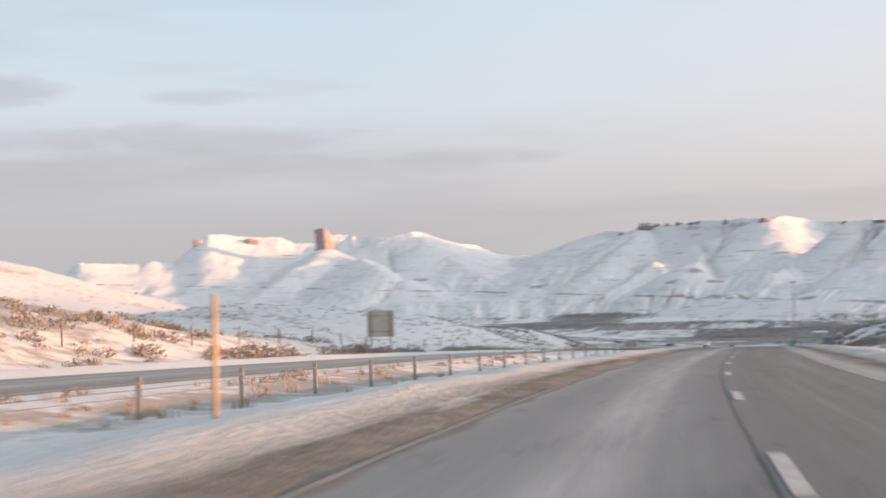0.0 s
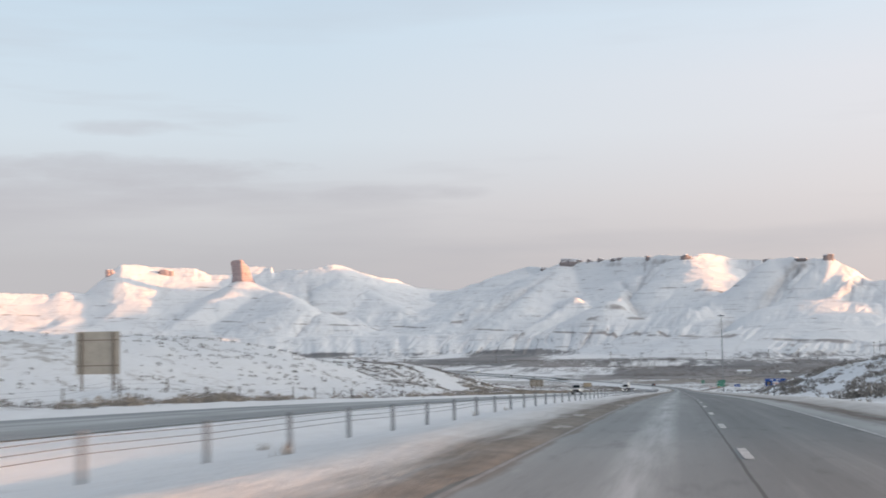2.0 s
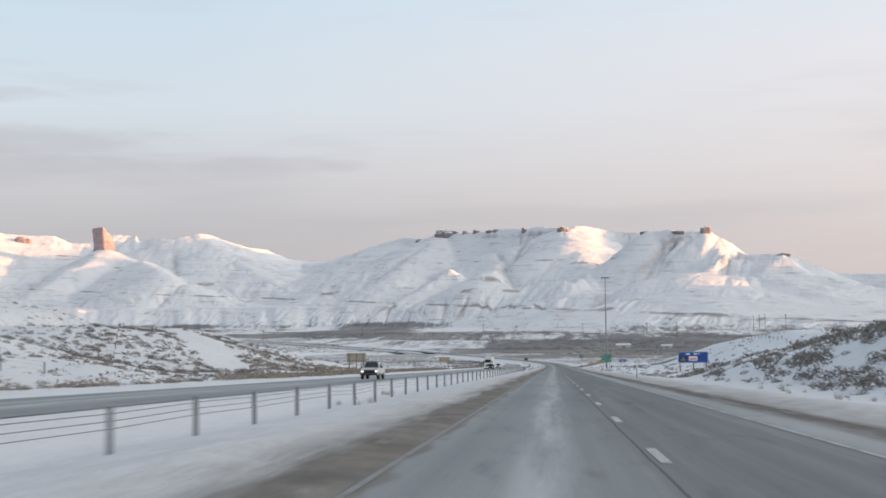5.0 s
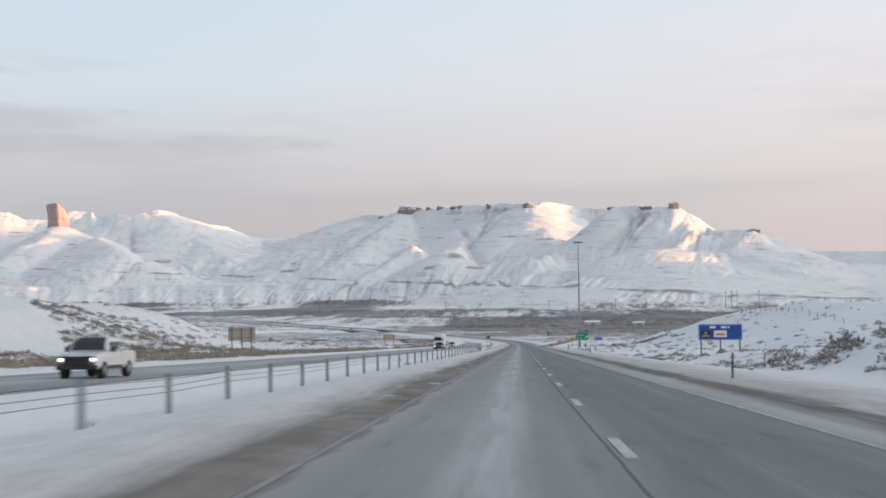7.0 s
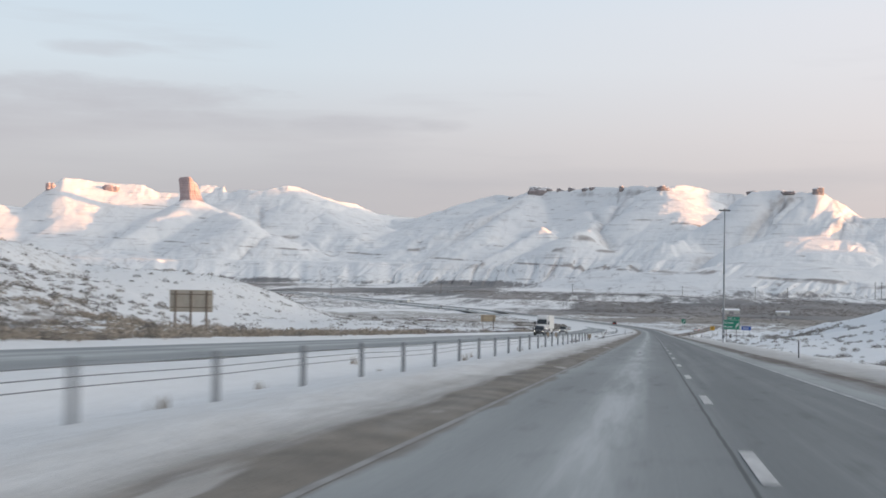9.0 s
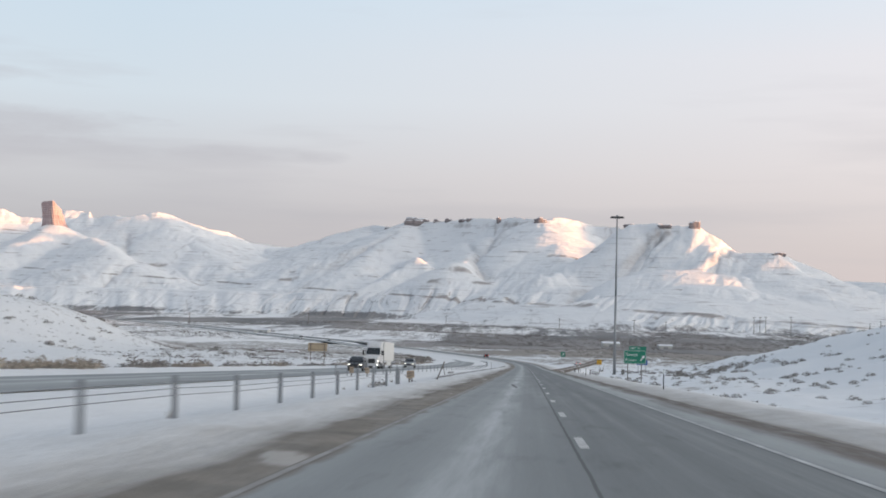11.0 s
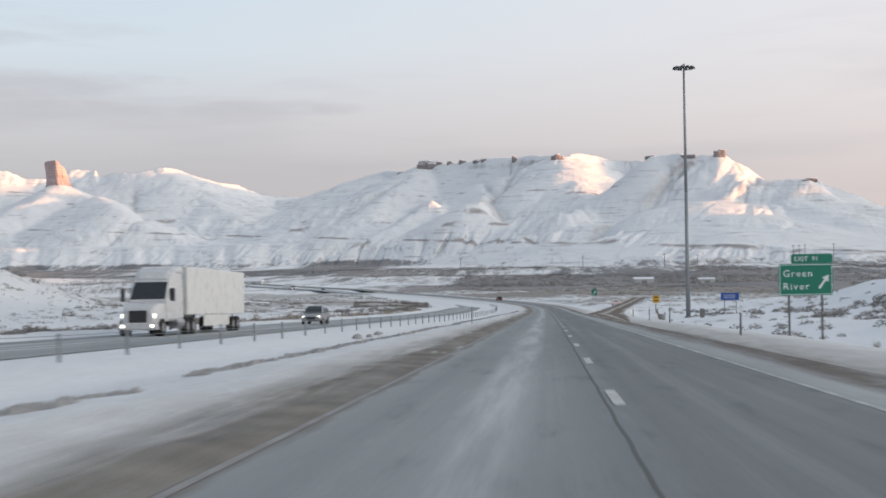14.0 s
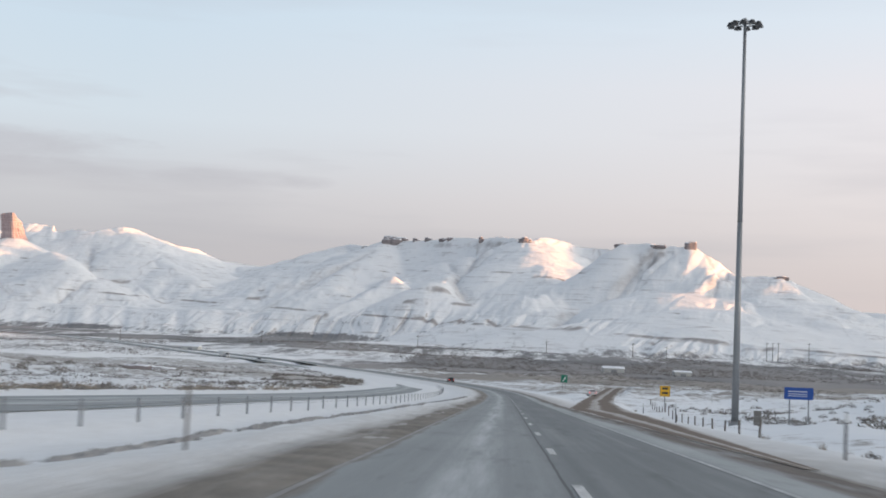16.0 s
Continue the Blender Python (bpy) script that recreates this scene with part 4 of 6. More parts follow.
# ---- helpers for things ----
def part(name, bm, material, parent=None, label="", smooth=False):
    me = bpy.data.meshes.new(name)
    bm.normal_update()
    bm.to_mesh(me)
    bm.free()
    if smooth:
        me.polygons.foreach_set("use_smooth", np.ones(len(me.polygons), dtype=bool))
    me.materials.append(material)
    ob = new(name, me)
    ob.parent = parent
    if label:
        ob["label"] = label
    return ob


def thing(name, m, label, category, group="", kind=""):
    ob = new(name)
    ob.empty_display_size = 0.2
    ob.matrix_world = m
    return tagged(ob, label, category, group, kind)


def box(bm, x0, x1, y0, y1, z0, z1, bevel=0.0):
    r = bmesh.ops.create_cube(bm, size=1.0, matrix=Matrix.Translation(((x0 + x1) / 2, (y0 + y1) / 2, (z0 + z1) / 2)) @ Matrix.Diagonal((x1 - x0, y1 - y0, z1 - z0, 1)))
    if bevel:
        es = list({e for v in r["verts"] for e in v.link_edges})
        bmesh.ops.bevel(bm, geom=es, offset=bevel, segments=1, affect='EDGES')
    return r["verts"]


def tube(bm, p, q, r0, r1=None, n=8):
    p, q = Vector(p), Vector(q)
    d = q - p
    m = Matrix.Translation((p + q) / 2) @ d.to_track_quat('Z', 'Y').to_matrix().to_4x4()
    return bmesh.ops.create_cone(bm, cap_ends=True, segments=n, radius1=r0, radius2=r0 if r1 is None else r1, depth=d.length, matrix=m)["verts"]


def solid(fn):
    bm = bmesh.new()
    fn(bm)
    return bm


def ground_z(x, y):
    z, _ = land(np.array([float(x)]), np.array([float(y)]))
    return float(z[0])


def beside(y, lat):
    """The place at that distance to the right of the lane line."""
    a = float(lane_turn(y))
    return float(lane_x(y)) + lat * math.cos(a), y - lat * math.sin(a)


# ---- carriageways ----
def carriageway(name, centre, lo, hi, y0, y1, label):
    yy = np.concatenate([np.arange(y0, min(y1, 720), 3.0), np.arange(min(y1, 720), y1, 6.0)])
    cols = np.linspace(lo, hi, 21)
    Y, C = np.meshgrid(yy, cols, indexing='ij')
    th = lane_turn(Y)
    X2, Y2 = lane_x(Y) + C * np.cos(th), Y - C * np.sin(th)
    Z = road_z(Y) - 0.012 * np.abs(C - centre)
    far = step01(1150, 1280, Y)
    FZ2, _, _ = far_land(X2, Y2)
    Z = Z * (1 - far) + (FZ2 + 0.35) * far
    me = grid_mesh(name, X2, Y2, Z, {"lat": C if centre == 0 else -1.0 - 0.5 * np.abs(C - centre), "arc": Y}, M_ASPHALT)
    return tagged(new(name, me), label, "road", kind="structure")


road = carriageway("road", 0.0, -3.7, 5.0, -640, 2250, "grey salted two-lane asphalt carriageway")
carriageway("road_oncoming", -21.2, -26.0, -16.5, -640, 2250, "grey oncoming two-lane asphalt carriageway")


def exit_ramp():
    yy = np.arange(604, 1020, 3.0)
    t = np.linspace(0, 1, 9)
    C = ramp_l(yy)[:, None] + (ramp_r(yy) - ramp_l(yy))[:, None] * t[None, :]
    Y = yy[:, None] + 0 * C
    X = np.interp(Y, [610, 780, 1020], [6.2, 7.2, 7.4]) + C
    Z = road_z(Y) - 0.05 + 0 * C
    me = grid_mesh("exit_ramp", X, Y, Z, {"lat": t[None, :] + 0 * C, "arc": Y}, M_RAMP)
    return tagged(new("exit_ramp", me), "exit ramp under packed dirty snow with brown wheel tracks", "road", kind="structure")


exit_ramp()


def stripe(name, parent, pieces, width, label, mat=None):
    """One painted line: each piece a thin slab (y0, y1, lat)."""
    bm = bmesh.new()
    for y0, y1, lat in pieces:
        n = max(1, int((y1 - y0) / 6))
        rows = []
        for j in range(n + 1):
            y = y0 + (y1 - y0) * j / n
            th = float(lane_turn(y))
            zc = float(road_z(y)) - 0.012 * abs(lat) + 0.006
            rows.append([bm.verts.new((float(lane_x(y)) + (lat + s * width / 2) * math.cos(th), y - (lat + s * width / 2) * math.sin(th), zc)) for s in (-1, 1)])
        for a, b in zip(rows[:-1], rows[1:]):
            bm.faces.new((a[0], a[1], b[1], b[0]))
    return part(name, bm, mat or M_LINE, parent, label)


for k in range(-3, 78):
    yk = -1.56 + 11.68 * k
    stripe("lane_dash", road, [(yk - 1.45, yk + 1.45, 0.0)], 0.15, "")
stripe("edge_line", road, [(-60, 900, 3.06)], 0.11, "worn white edge line", M_LINE_DIM)
stripe("edge_line", road, [(-60, 900, -3.6)], 0.10, "worn pale edge line", M_LINE_OLD)


def lane_patch(y, lat, length, width, seed):
    """A dark irregular spot on the lane."""
    rnd = random.Random(seed)
    bm = bmesh.new()
    vs = []
    for k in range(14):
        a = 2 * math.pi * k / 14
        r = rnd.uniform(0.7, 1.1)
        yy = y + r * math.sin(a) * length / 2
        x, y2 = beside(yy, lat + 0.035 * (y - yy) + r * math.cos(a) * width / 2)
        vs.append(bm.verts.new((x, y2, float(road_z(yy)) - 0.012 * abs(lat) + 0.014)))
    bm.faces.new(vs)
    part("lane_patch", bm, M_LANE_PATCH, road, "dark patch on the lane")


M_LANE_PATCH = plain("dark_lane_patch", (0.135, 0.135, 0.137), 0.75, 0, 0.3, 3.0, grime=0.5)
for y, lat, length, width, seed in ((470.6, -1.62, 13.0, 0.24, 3), (395.8, -1.6, 4.0, 0.16, 4)):
    lane_patch(y, lat, length, width, seed)

# ---- cable barriers in the median ----
def post_mesh(h, w):
    """A steel channel post with a rounded top and two cable hooks, foot at 0."""
    bm = bmesh.new()
    box(bm, -w / 2, w / 2, -0.012, 0.0, -0.25, h, 0.003)
    box(bm, -w / 2, -w / 2 + 0.012, -0.055, -0.0125, -0.25, h - 0.02, 0.003)
    box(bm, w / 2 - 0.012, w / 2, -0.055, -0.0125, -0.25, h - 0.02, 0.003)
    for z in (0.46, 0.60, 0.74):
        tube(bm, (0, -0.055, z * h / 0.8), (0, -0.10, z * h / 0.8), 0.012, n=6)
    me = bpy.data.meshes.new("post")
    bm.to_mesh(me)
    bm.free()
    me.materials.append(M_GALV)
    return me


def child(name, me, parent, m, label=""):
    ob = new(name, me)
    ob.parent = parent
    ob.matrix_local = m
    if label:
        ob["label"] = label
    return ob


POST_A, POST_B = post_mesh(0.86, 0.115), post_mesh(0.80, 0.085)


def band_mesh():
    """Reflective band round the top of a post."""
    bm = bmesh.new()
    box(bm, -0.062, 0.062, -0.018, 0.006, 0.0, 0.09, 0.004)
    me = bpy.data.meshes.new("reflector")
    bm.to_mesh(me)
    bm.free()
    me.materials.append(M_TAN)
    return me


BAND = band_mesh()


def barrier(spots, me, label, bands=0):
    """A run of posts at (x, y) joined by three steel cables."""
    x0, y0 = spots[0]
    top = thing("cable_barrier", Matrix.Translation((x0, y0, ground_z(x0, y0))), label, "cable barrier", "median barriers")
    inv = top.matrix_world.inverted()
    feet = []
    for j, (x, y) in enumerate(spots):
        z = ground_z(x, y) + 0.02
        lean = 2.0 * (random.random() - 0.5)
        m = pose(x, y, z, lean * 1.2, lean, math.degrees(-float(lane_turn(y))) + 180)
        ob = child("post", me, top, inv @ m)
        if j < bands:
            child("reflector", BAND, ob, Matrix.Translation((0, 0, 0.66)), "tan reflective band")
        feet.append(Vector((x, y, z)))
    for c, hgt in enumerate((0.47, 0.61, 0.75)):
        bm = bmesh.new()
        rings = []
        for f in feet:
            c0 = f - top.matrix_world.translation + Vector((0.09, 0, hgt * 0.98))
            rings.append([bm.verts.new(c0 + Vector((0.009 * math.cos(a), 0, 0.009 * math.sin(a)))) for a in (0.5, 2.1, 3.7, 5.2)])
        for a, b in zip(rings[:-1], rings[1:]):
            for i in range(4):
                bm.faces.new((a[i], a[(i + 1) % 4], b[(i + 1) % 4], b[i]))
        part("cable", bm, M_CABLE, top)
    return top


off_1 = smooth_table([(-40, -12.2), (40, -11.4), (100, -10.6), (165, -9.8), (260, -9.0), (320, -8.5), (445, -8.0), (520, -7.9)], 5, 20)
off_2 = smooth_table([(480, -16.0), (515, -15.2), (590, -13.7), (680, -12.2), (790, -12.0), (960, -12.0)], 5, 20)
run_1 = [beside(y, float(np.interp(y, *off_1))) for y in np.arange(1.82 - 5.554 * 4, 472, 5.554)] + [beside(472.6, -8.45), beside(475.6, -8.6)]
run_2 = [beside(y, float(np.interp(y, *off_2))) for y in np.arange(497, 905, 5.6)]
barrier(run_1, POST_A, "galvanised steel cable barrier standing in the snowy median", 14)
end = Vector((*beside(475.6, -8.6), 0))
end.z = ground_z(end.x, end.y) + 0.75
foot = Vector((*beside(481.5, -8.1), 0))
foot.z = ground_z(foot.x, foot.y)
anchor = part("anchor_cable", solid(lambda bm: tube(bm, end, foot, 0.014, n=5)), M_CABLE, None)
tagged(anchor, "slack steel cable running down to its ground anchor", "cable")
barrier(run_2, POST_B, "slender steel cable barrier along the snowy median", 0)


# ---- signs ----
def text_mesh(parent, body, size, x, z, y=-0.036, mat=None, name="lettering", spacing=1.0):
    cu = bpy.data.curves.new(name, 'FONT')
    cu.body, cu.size, cu.align_x, cu.extrude, cu.resolution_u, cu.space_character = body, size, 'LEFT', 0.002, 2, spacing
    tmp = bpy.data.objects.new("tmp", cu)
    scene.collection.objects.link(tmp)
    me = bpy.data.meshes.new_from_object(tmp.evaluated_get(bpy.context.evaluated_depsgraph_get()))
    bpy.data.objects.remove(tmp)
    bpy.data.curves.remove(cu)
    me.materials.clear()
    me.materials.append(mat or M_WHITE)
    ob = new(name, me)
    ob.parent = parent
    ob.matrix_local = pose(x, y, z, 90, 0, 0)
    return ob


def slab(bm, x0, x1, z0, z1, y0, y1, r=0.06):
    """A flat panel in the x-z plane with rounded corners."""
    pts = []
    for cx, cz, a0 in ((x1 - r, z1 - r, 0), (x0 + r, z1 - r, 90), (x0 + r, z0 + r, 180), (x1 - r, z0 + r, 270)):
        for k in range(4):
            a = radians(a0 + 30 * k)
            pts.append((cx + r * math.cos(a), cz + r * math.sin(a)))
    f = bm.faces.new([bm.verts.new((px, y0, pz)) for px, pz in pts])
    e = bmesh.ops.extrude_face_region(bm, geom=[f])
    bmesh.ops.translate(bm, verts=[v for v in e["geom"] if isinstance(v, bmesh.types.BMVert)], vec=(0, y1 - y0, 0))
    bmesh.ops.recalc_face_normals(bm, faces=bm.faces)


def border(bm, x0, x1, z0, z1, w, y0, y1):
    for a in ((x0, x1, z0, z0 + w), (x0, x1, z1 - w, z1), (x0, x0 + w, z0 + w, z1 - w), (x1 - w, x1, z0 + w, z1 - w)):
        box(bm, a[0], a[1], y0, y1, a[2], a[3])


def sign_base(name, x, y, turn, label, category):
    return thing(name, pose(x, y, ground_z(x, y), 0, 0, turn), label, category, "roadside signs")


def legs(parent, xs, top, mat, half=0.05, label=""):
    for lx in xs:
        part("leg", solid(lambda bm: box(bm, lx - half, lx + half, 0.02, 0.02 + 2 * half, -0.5, top, 0.008)), mat, parent, label)


# green exit sign
gx, gy = 20.8, 586.2
exit_sign = sign_base("exit_sign", gx, gy, -4, "green exit sign with white lettering on two posts", "road sign")
gz = -25.3 - exit_sign.matrix_world.translation.z
legs(exit_sign, (-1.0, 0.95), gz + 1.7, M_POSTW, 0.06)
main = part("panel", solid(lambda bm: slab(bm, -1.6, 1.6, gz, gz + 1.93, -0.03, 0.015, 0.12)), M_GREEN, exit_sign)
part("border", solid(lambda bm: border(bm, -1.55, 1.55, gz + 0.05, gz + 1.88, 0.035, -0.036, -0.0305)), M_WHITE, main)
text_mesh(main, "Green", 0.60, -1.36, gz + 1.14, spacing=1.18)
text_mesh(main, "River", 0.60, -1.36, gz + 0.36, spacing=1.24)


def arrow(bm, cx, cz, s):
    m = pose(cx, 0, cz, 0, 35, 0)
    vs = box(bm, -0.07 * s, 0.07 * s, -0.036, -0.0305, -0.5 * s, 0.25 * s)
    f = [bm.verts.new(c) for c in ((-0.26 * s, -0.036, 0.18 * s), (0.26 * s, -0.036, 0.18 * s), (0, -0.036, 0.6 * s))]
    bm.faces.new(f)
    bmesh.ops.transform(bm, matrix=m, verts=list(vs) + f)


part("arrow", solid(lambda bm: arrow(bm, 1.05, gz + 0.80, 0.9)), M_WHITE, main)
tab = part("exit_tab", solid(lambda bm: slab(bm, -0.85, 1.6, gz + 1.945, gz + 2.52, -0.03, 0.015, 0.1)), M_GREEN, exit_sign)
text_mesh(tab, "EXIT  91", 0.40, -0.68, gz + 2.09)

# blue services sign
bx, by = 27.4, 409.5
blue_sign = sign_base("service_sign", bx, by, -6, "wide blue motorist services sign with two small logo plates", "road sign")
bz = -18.0 - blue_sign.matrix_world.translation.z
legs(blue_sign, (-2.3, 0.0, 2.3), bz + 1.7, M_WOOD, 0.09)
bpan = part("panel", solid(lambda bm: slab(bm, -2.6, 2.6, bz, bz + 1.9, -0.03, 0.015, 0.1)), M_BLUE, blue_sign)
part("border", solid(lambda bm: border(bm, -2.55, 2.55, bz + 0.05, bz + 1.85, 0.03, -0.036, -0.0305)), M_WHITE, bpan)
for a, b in ((-1.25, -0.55), (0.1, 0.75), (0.9, 1.1)):
    part("caption_bar", solid(lambda bm: box(bm, a, b, -0.036, -0.0305, bz + 1.42, bz + 1.66)), M_WHITE, bpan)
plate_a = part("logo_plate", solid(lambda bm: slab(bm, -2.3, -1.15, bz + 0.25, bz + 1.15, -0.045, -0.031, 0.04)), M_BLACK, bpan, "black logo plate")
part("logo_shape", solid(lambda bm: (box(bm, -2.15, -1.3, -0.05, -0.0455, bz + 0.42, bz + 0.58), box(bm, -1.85, -1.6, -0.05, -0.0455, bz + 0.70, bz + 0.98))), M_TAN, plate_a)
plate_b = part("logo_plate", solid(lambda bm: slab(bm, -0.75, 0.75, bz + 0.35, bz + 1.15, -0.045, -0.031, 0.04)), M_WHITE, bpan, "white logo plate")
part("logo_shape", solid(lambda bm: box(bm, -0.55, 0.55, -0.05, -0.0455, bz + 0.55, bz + 0.8)), M_ORANGE, plate_b)

# small blue sign past the mast
sx, sy = 32.7, 698.0
small_blue = sign_base("service_sign", sx, sy, -5, "small blue service sign on two posts", "road sign")
sz = -30.1 - small_blue.matrix_world.translation.z
legs(small_blue, (-0.8, 0.9), sz + 0.9, M_GALV, 0.06)
sp_ = part("panel", solid(lambda bm: slab(bm, -1.3, 1.3, sz, sz + 1.1, -0.03, 0.015, 0.08)), M_BLUE, small_blue)
for z0, z1 in ((0.70, 0.07), (0.48, 0.05), (0.30, 0.05)):
    part("caption_bar", solid(lambda bm: box(bm, -0.95, 0.75, -0.036, -0.0305, sz + z0, sz + z0 + z1)), M_WHITE, sp_)

# yellow ramp speed sign
yx, yy_ = 25.5, 736.7
yellow = sign_base("warning_sign", yx, yy_, -5, "square yellow ramp speed sign on one post", "road sign")
yz = -31.95 - yellow.matrix_world.translation.z
legs(yellow, (0.0,), yz + 1.2, M_GALV, 0.05)
yp = part("panel", solid(lambda bm: slab(bm, -0.62, 0.62, yz, yz + 1.3, -0.03, 0.015, 0.08)), M_YELLOW, yellow)
part("border", solid(lambda bm: border(bm, -0.57, 0.57, yz + 0.05, yz + 1.25, 0.03, -0.036, -0.0305)), M_BLACK, yp)
for z0 in (0.85, 0.3):
    part("caption_bar", solid(lambda bm: box(bm, -0.36, 0.36, -0.036, -0.0305, yz + z0, yz + z0 + 0.26)), M_BLACK, yp)

# small green gore sign
qx, qy = 23.0, 925.0
gore = sign_base("gore_sign", qx, qy, 0, "small green exit sign in the gore", "road sign")
legs(gore, (-0.4, 0.4), 2.0, M_GALV, 0.05)
gp = part("panel", solid(lambda bm: slab(bm, -0.85, 0.85, 1.9, 3.9, -0.03, 0.015, 0.1)), M_GREEN, gore)
part("arrow", solid(lambda bm: arrow(bm, 0.0, 2.75, 1.3)), M_WHITE, gp)


# backs of the signs for the oncoming traffic
def back_sign(x, y, z_top, width, height, n_legs, turn, mat, label, leg_mat):
    ob = sign_base("sign_back", x, y, turn, label, "road sign")
    zt = z_top - ob.matrix_world.translation.z
    xs = [(-0.36 + 0.72 * i / (n_legs - 1)) * width for i in range(n_legs)]
    for lx in xs:
        part("leg", solid(lambda bm: box(bm, lx - 0.08, lx + 0.08, -0.20, -0.04, -0.5, zt - 0.08, 0.01)), leg_mat, ob)
    part("panel", solid(lambda bm: slab(bm, -width / 2, width / 2, zt - height, zt, -0.02, 0.02, 0.05)), mat, ob)
    for zz in (0.2, 0.8):
        part("stringer", solid(lambda bm: box(bm, -width / 2 + 0.1, width / 2 - 0.1, -0.038, -0.0205, zt - height * zz - 0.04, zt - height * zz + 0.04)), leg_mat, ob)
    return ob


back_sign(-49.0, 178.0, -2.9, 3.9, 3.75, 2, 8, M_BACK, "back of a tall grey-brown sign on two timber posts", M_WOOD)
back_sign(-35.7, 432.0, -16.4, 3.8, 1.9, 3, 5, M_BACK, "back of a weathered sign on three timber posts", M_WOOD)
back_sign(-34.6, 646.0, -25.4, 3.7, 1.6, 2, 4, M_BOARD, "back of a pale plywood sign on two posts", M_WOOD)


# ---- high mast light ----
def mast():
    x, y = 26.1, 693.4
    top = thing("high_mast_light", Matrix.Translation((x, y, -32.4)), "tall grey steel high-mast light with a ring of lamps", "street light")
    part("pole", solid(lambda bm: (tube(bm, (0, 0, 0.3), (0, 0, 18), 0.33, 0.23, 16), tube(bm, (0, 0, 18), (0, 0, 36.0), 0.23, 0.14, 16))), M_GALV, top, smooth=True)
    part("base_plate", solid(lambda bm: (tube(bm, (0, 0, -0.6), (0, 0, 0.22), 0.55, 0.55, 20), tube(bm, (0, 0, 0.22), (0, 0, 0.3), 0.45, 0.45, 16))), M_GALV, top)
    part("lamp_ring", solid(lambda bm: ring(bm, 1.05, 0.06, 36.0)), M_GALV, top, smooth=True)
    part("cap", solid(lambda bm: tube(bm, (0, 0, 36.0), (0, 0, 36.5), 0.3, 0.12, 12)), M_GALV, top)
    for k in range(10):
        a = 2 * math.pi * k / 10
        d = Vector((math.cos(a), math.sin(a), 0))
        arm = part("arm", solid(lambda bm: tube(bm, d * 0.2 + Vector((0, 0, 36.0)), d * 1.05 + Vector((0, 0, 36.0)), 0.035, n=6)), M_GALV, top)
        part("lamp", solid(lambda bm: tube(bm, d * 1.3 + Vector((0, 0, 35.72)), d * 1.3 + Vector((0, 0, 36.08)), 0.36, 0.18, 10)), M_BLACK, arm, "dark lamp housing")


def ring(bm, r, t, z, n=28):
    rows = []
    for k in range(n):
        a = 2 * math.pi * k / n
        rows.append([bm.verts.new(((r + t * math.cos(b)) * math.cos(a), (r + t * math.cos(b)) * math.sin(a), z + t * math.sin(b))) for b in (0.0, 1.57, 3.14, 4.71)])
    for k in range(n):
        a, b = rows[k], rows[(k + 1) % n]
        for i in range(4):
            bm.faces.new((a[i], b[i], b[(i + 1) % 4], a[(i + 1) % 4]))


mast()
M_CAB = plain("brown_grey_cabinet", (0.20, 0.19, 0.175), 0.6, 0.1, 0.15, 3.0)
cab = thing("control_cabinet", Matrix.Translation((28.0, 693.0, ground_z(28.0, 693.0))), "small dark grey control cabinet beside the mast", "cabinet")
part("body", solid(lambda bm: box(bm, -0.3, 0.3, -0.25, 0.25, -0.5, 1.2, 0.03)), M_CAB, cab)
part("lid", solid(lambda bm: box(bm, -0.34, 0.34, -0.29, 0.29, 1.202, 1.26, 0.02)), M_CAB, cab)
part("door", solid(lambda bm: box(bm, -0.25, 0.25, -0.275, -0.2525, 0.1, 1.12, 0.01)), M_CAB, cab)


# ---- delineators, stakes and markers ----
def delineator(x, y, h, mat, label, lean=(0, 0), head=True, r=0.035):
    ob = thing("delineator", pose(x, y, ground_z(x, y), lean[0], lean[1], 0), label, "delineator post", "delineators")
    part("stem", solid(lambda bm: tube(bm, (0, 0, -0.4), (0, 0, h), r, r * 0.9, 8)), mat, ob, smooth=True)
    if head:
        part("reflector", solid(lambda bm: box(bm, -0.055, 0.055, -r - 0.022, -r - 0.002, h - 0.26, h - 0.04, 0.01)), M_WHITE, ob)
    return ob


DL = "dark steel delineator post with a small reflector in the snow"
for x, y, h in ((8.7, 100.0, 1.1), (9.5, 186.5, 1.15), (9.4, 296.4, 1.15), (10.6, 392.0, 1.15), (12.0, 472.8, 1.15), (12.1, 555.6, 1.1), (12.9, 589.5, 1.2), (13.3, 609.0, 1.15), (15.2, 652.0, 1.1), (18.8, 700.0, 1.1)):
    delineator(x, y, h, M_BLACK, DL, ((x * 37) % 5 - 2, (y * 13) % 5 - 2))
delineator(-5.4, 17.2, 1.75, M_TAN, "tall tan wooden marker stake in the verge", (1, 1), False, 0.05)
delineator(-0.2, 599.0, 1.2, M_POSTW, "dark stake standing in the snow", (0, 1), False, 0.03)
delineator(-1.7, 483.3, 1.35, M_POSTW, "dark stake leaning over in the snow", (0, 22), False, 0.04)
delineator(-2.2, 504.0, 1.0, M_POSTW, "dark stake leaning in the snow", (0, -14), False, 0.03)
for x, y in ((-29.0, 492.0), (-29.5, 520.0), (-28.0, 610.0), (-32.5, 470.0), (-29.0, 190.0), (-31.0, 315.0)):
    delineator(x, y, 1.3, M_BLACK, "dark marker post beside the oncoming road", (0, 2))


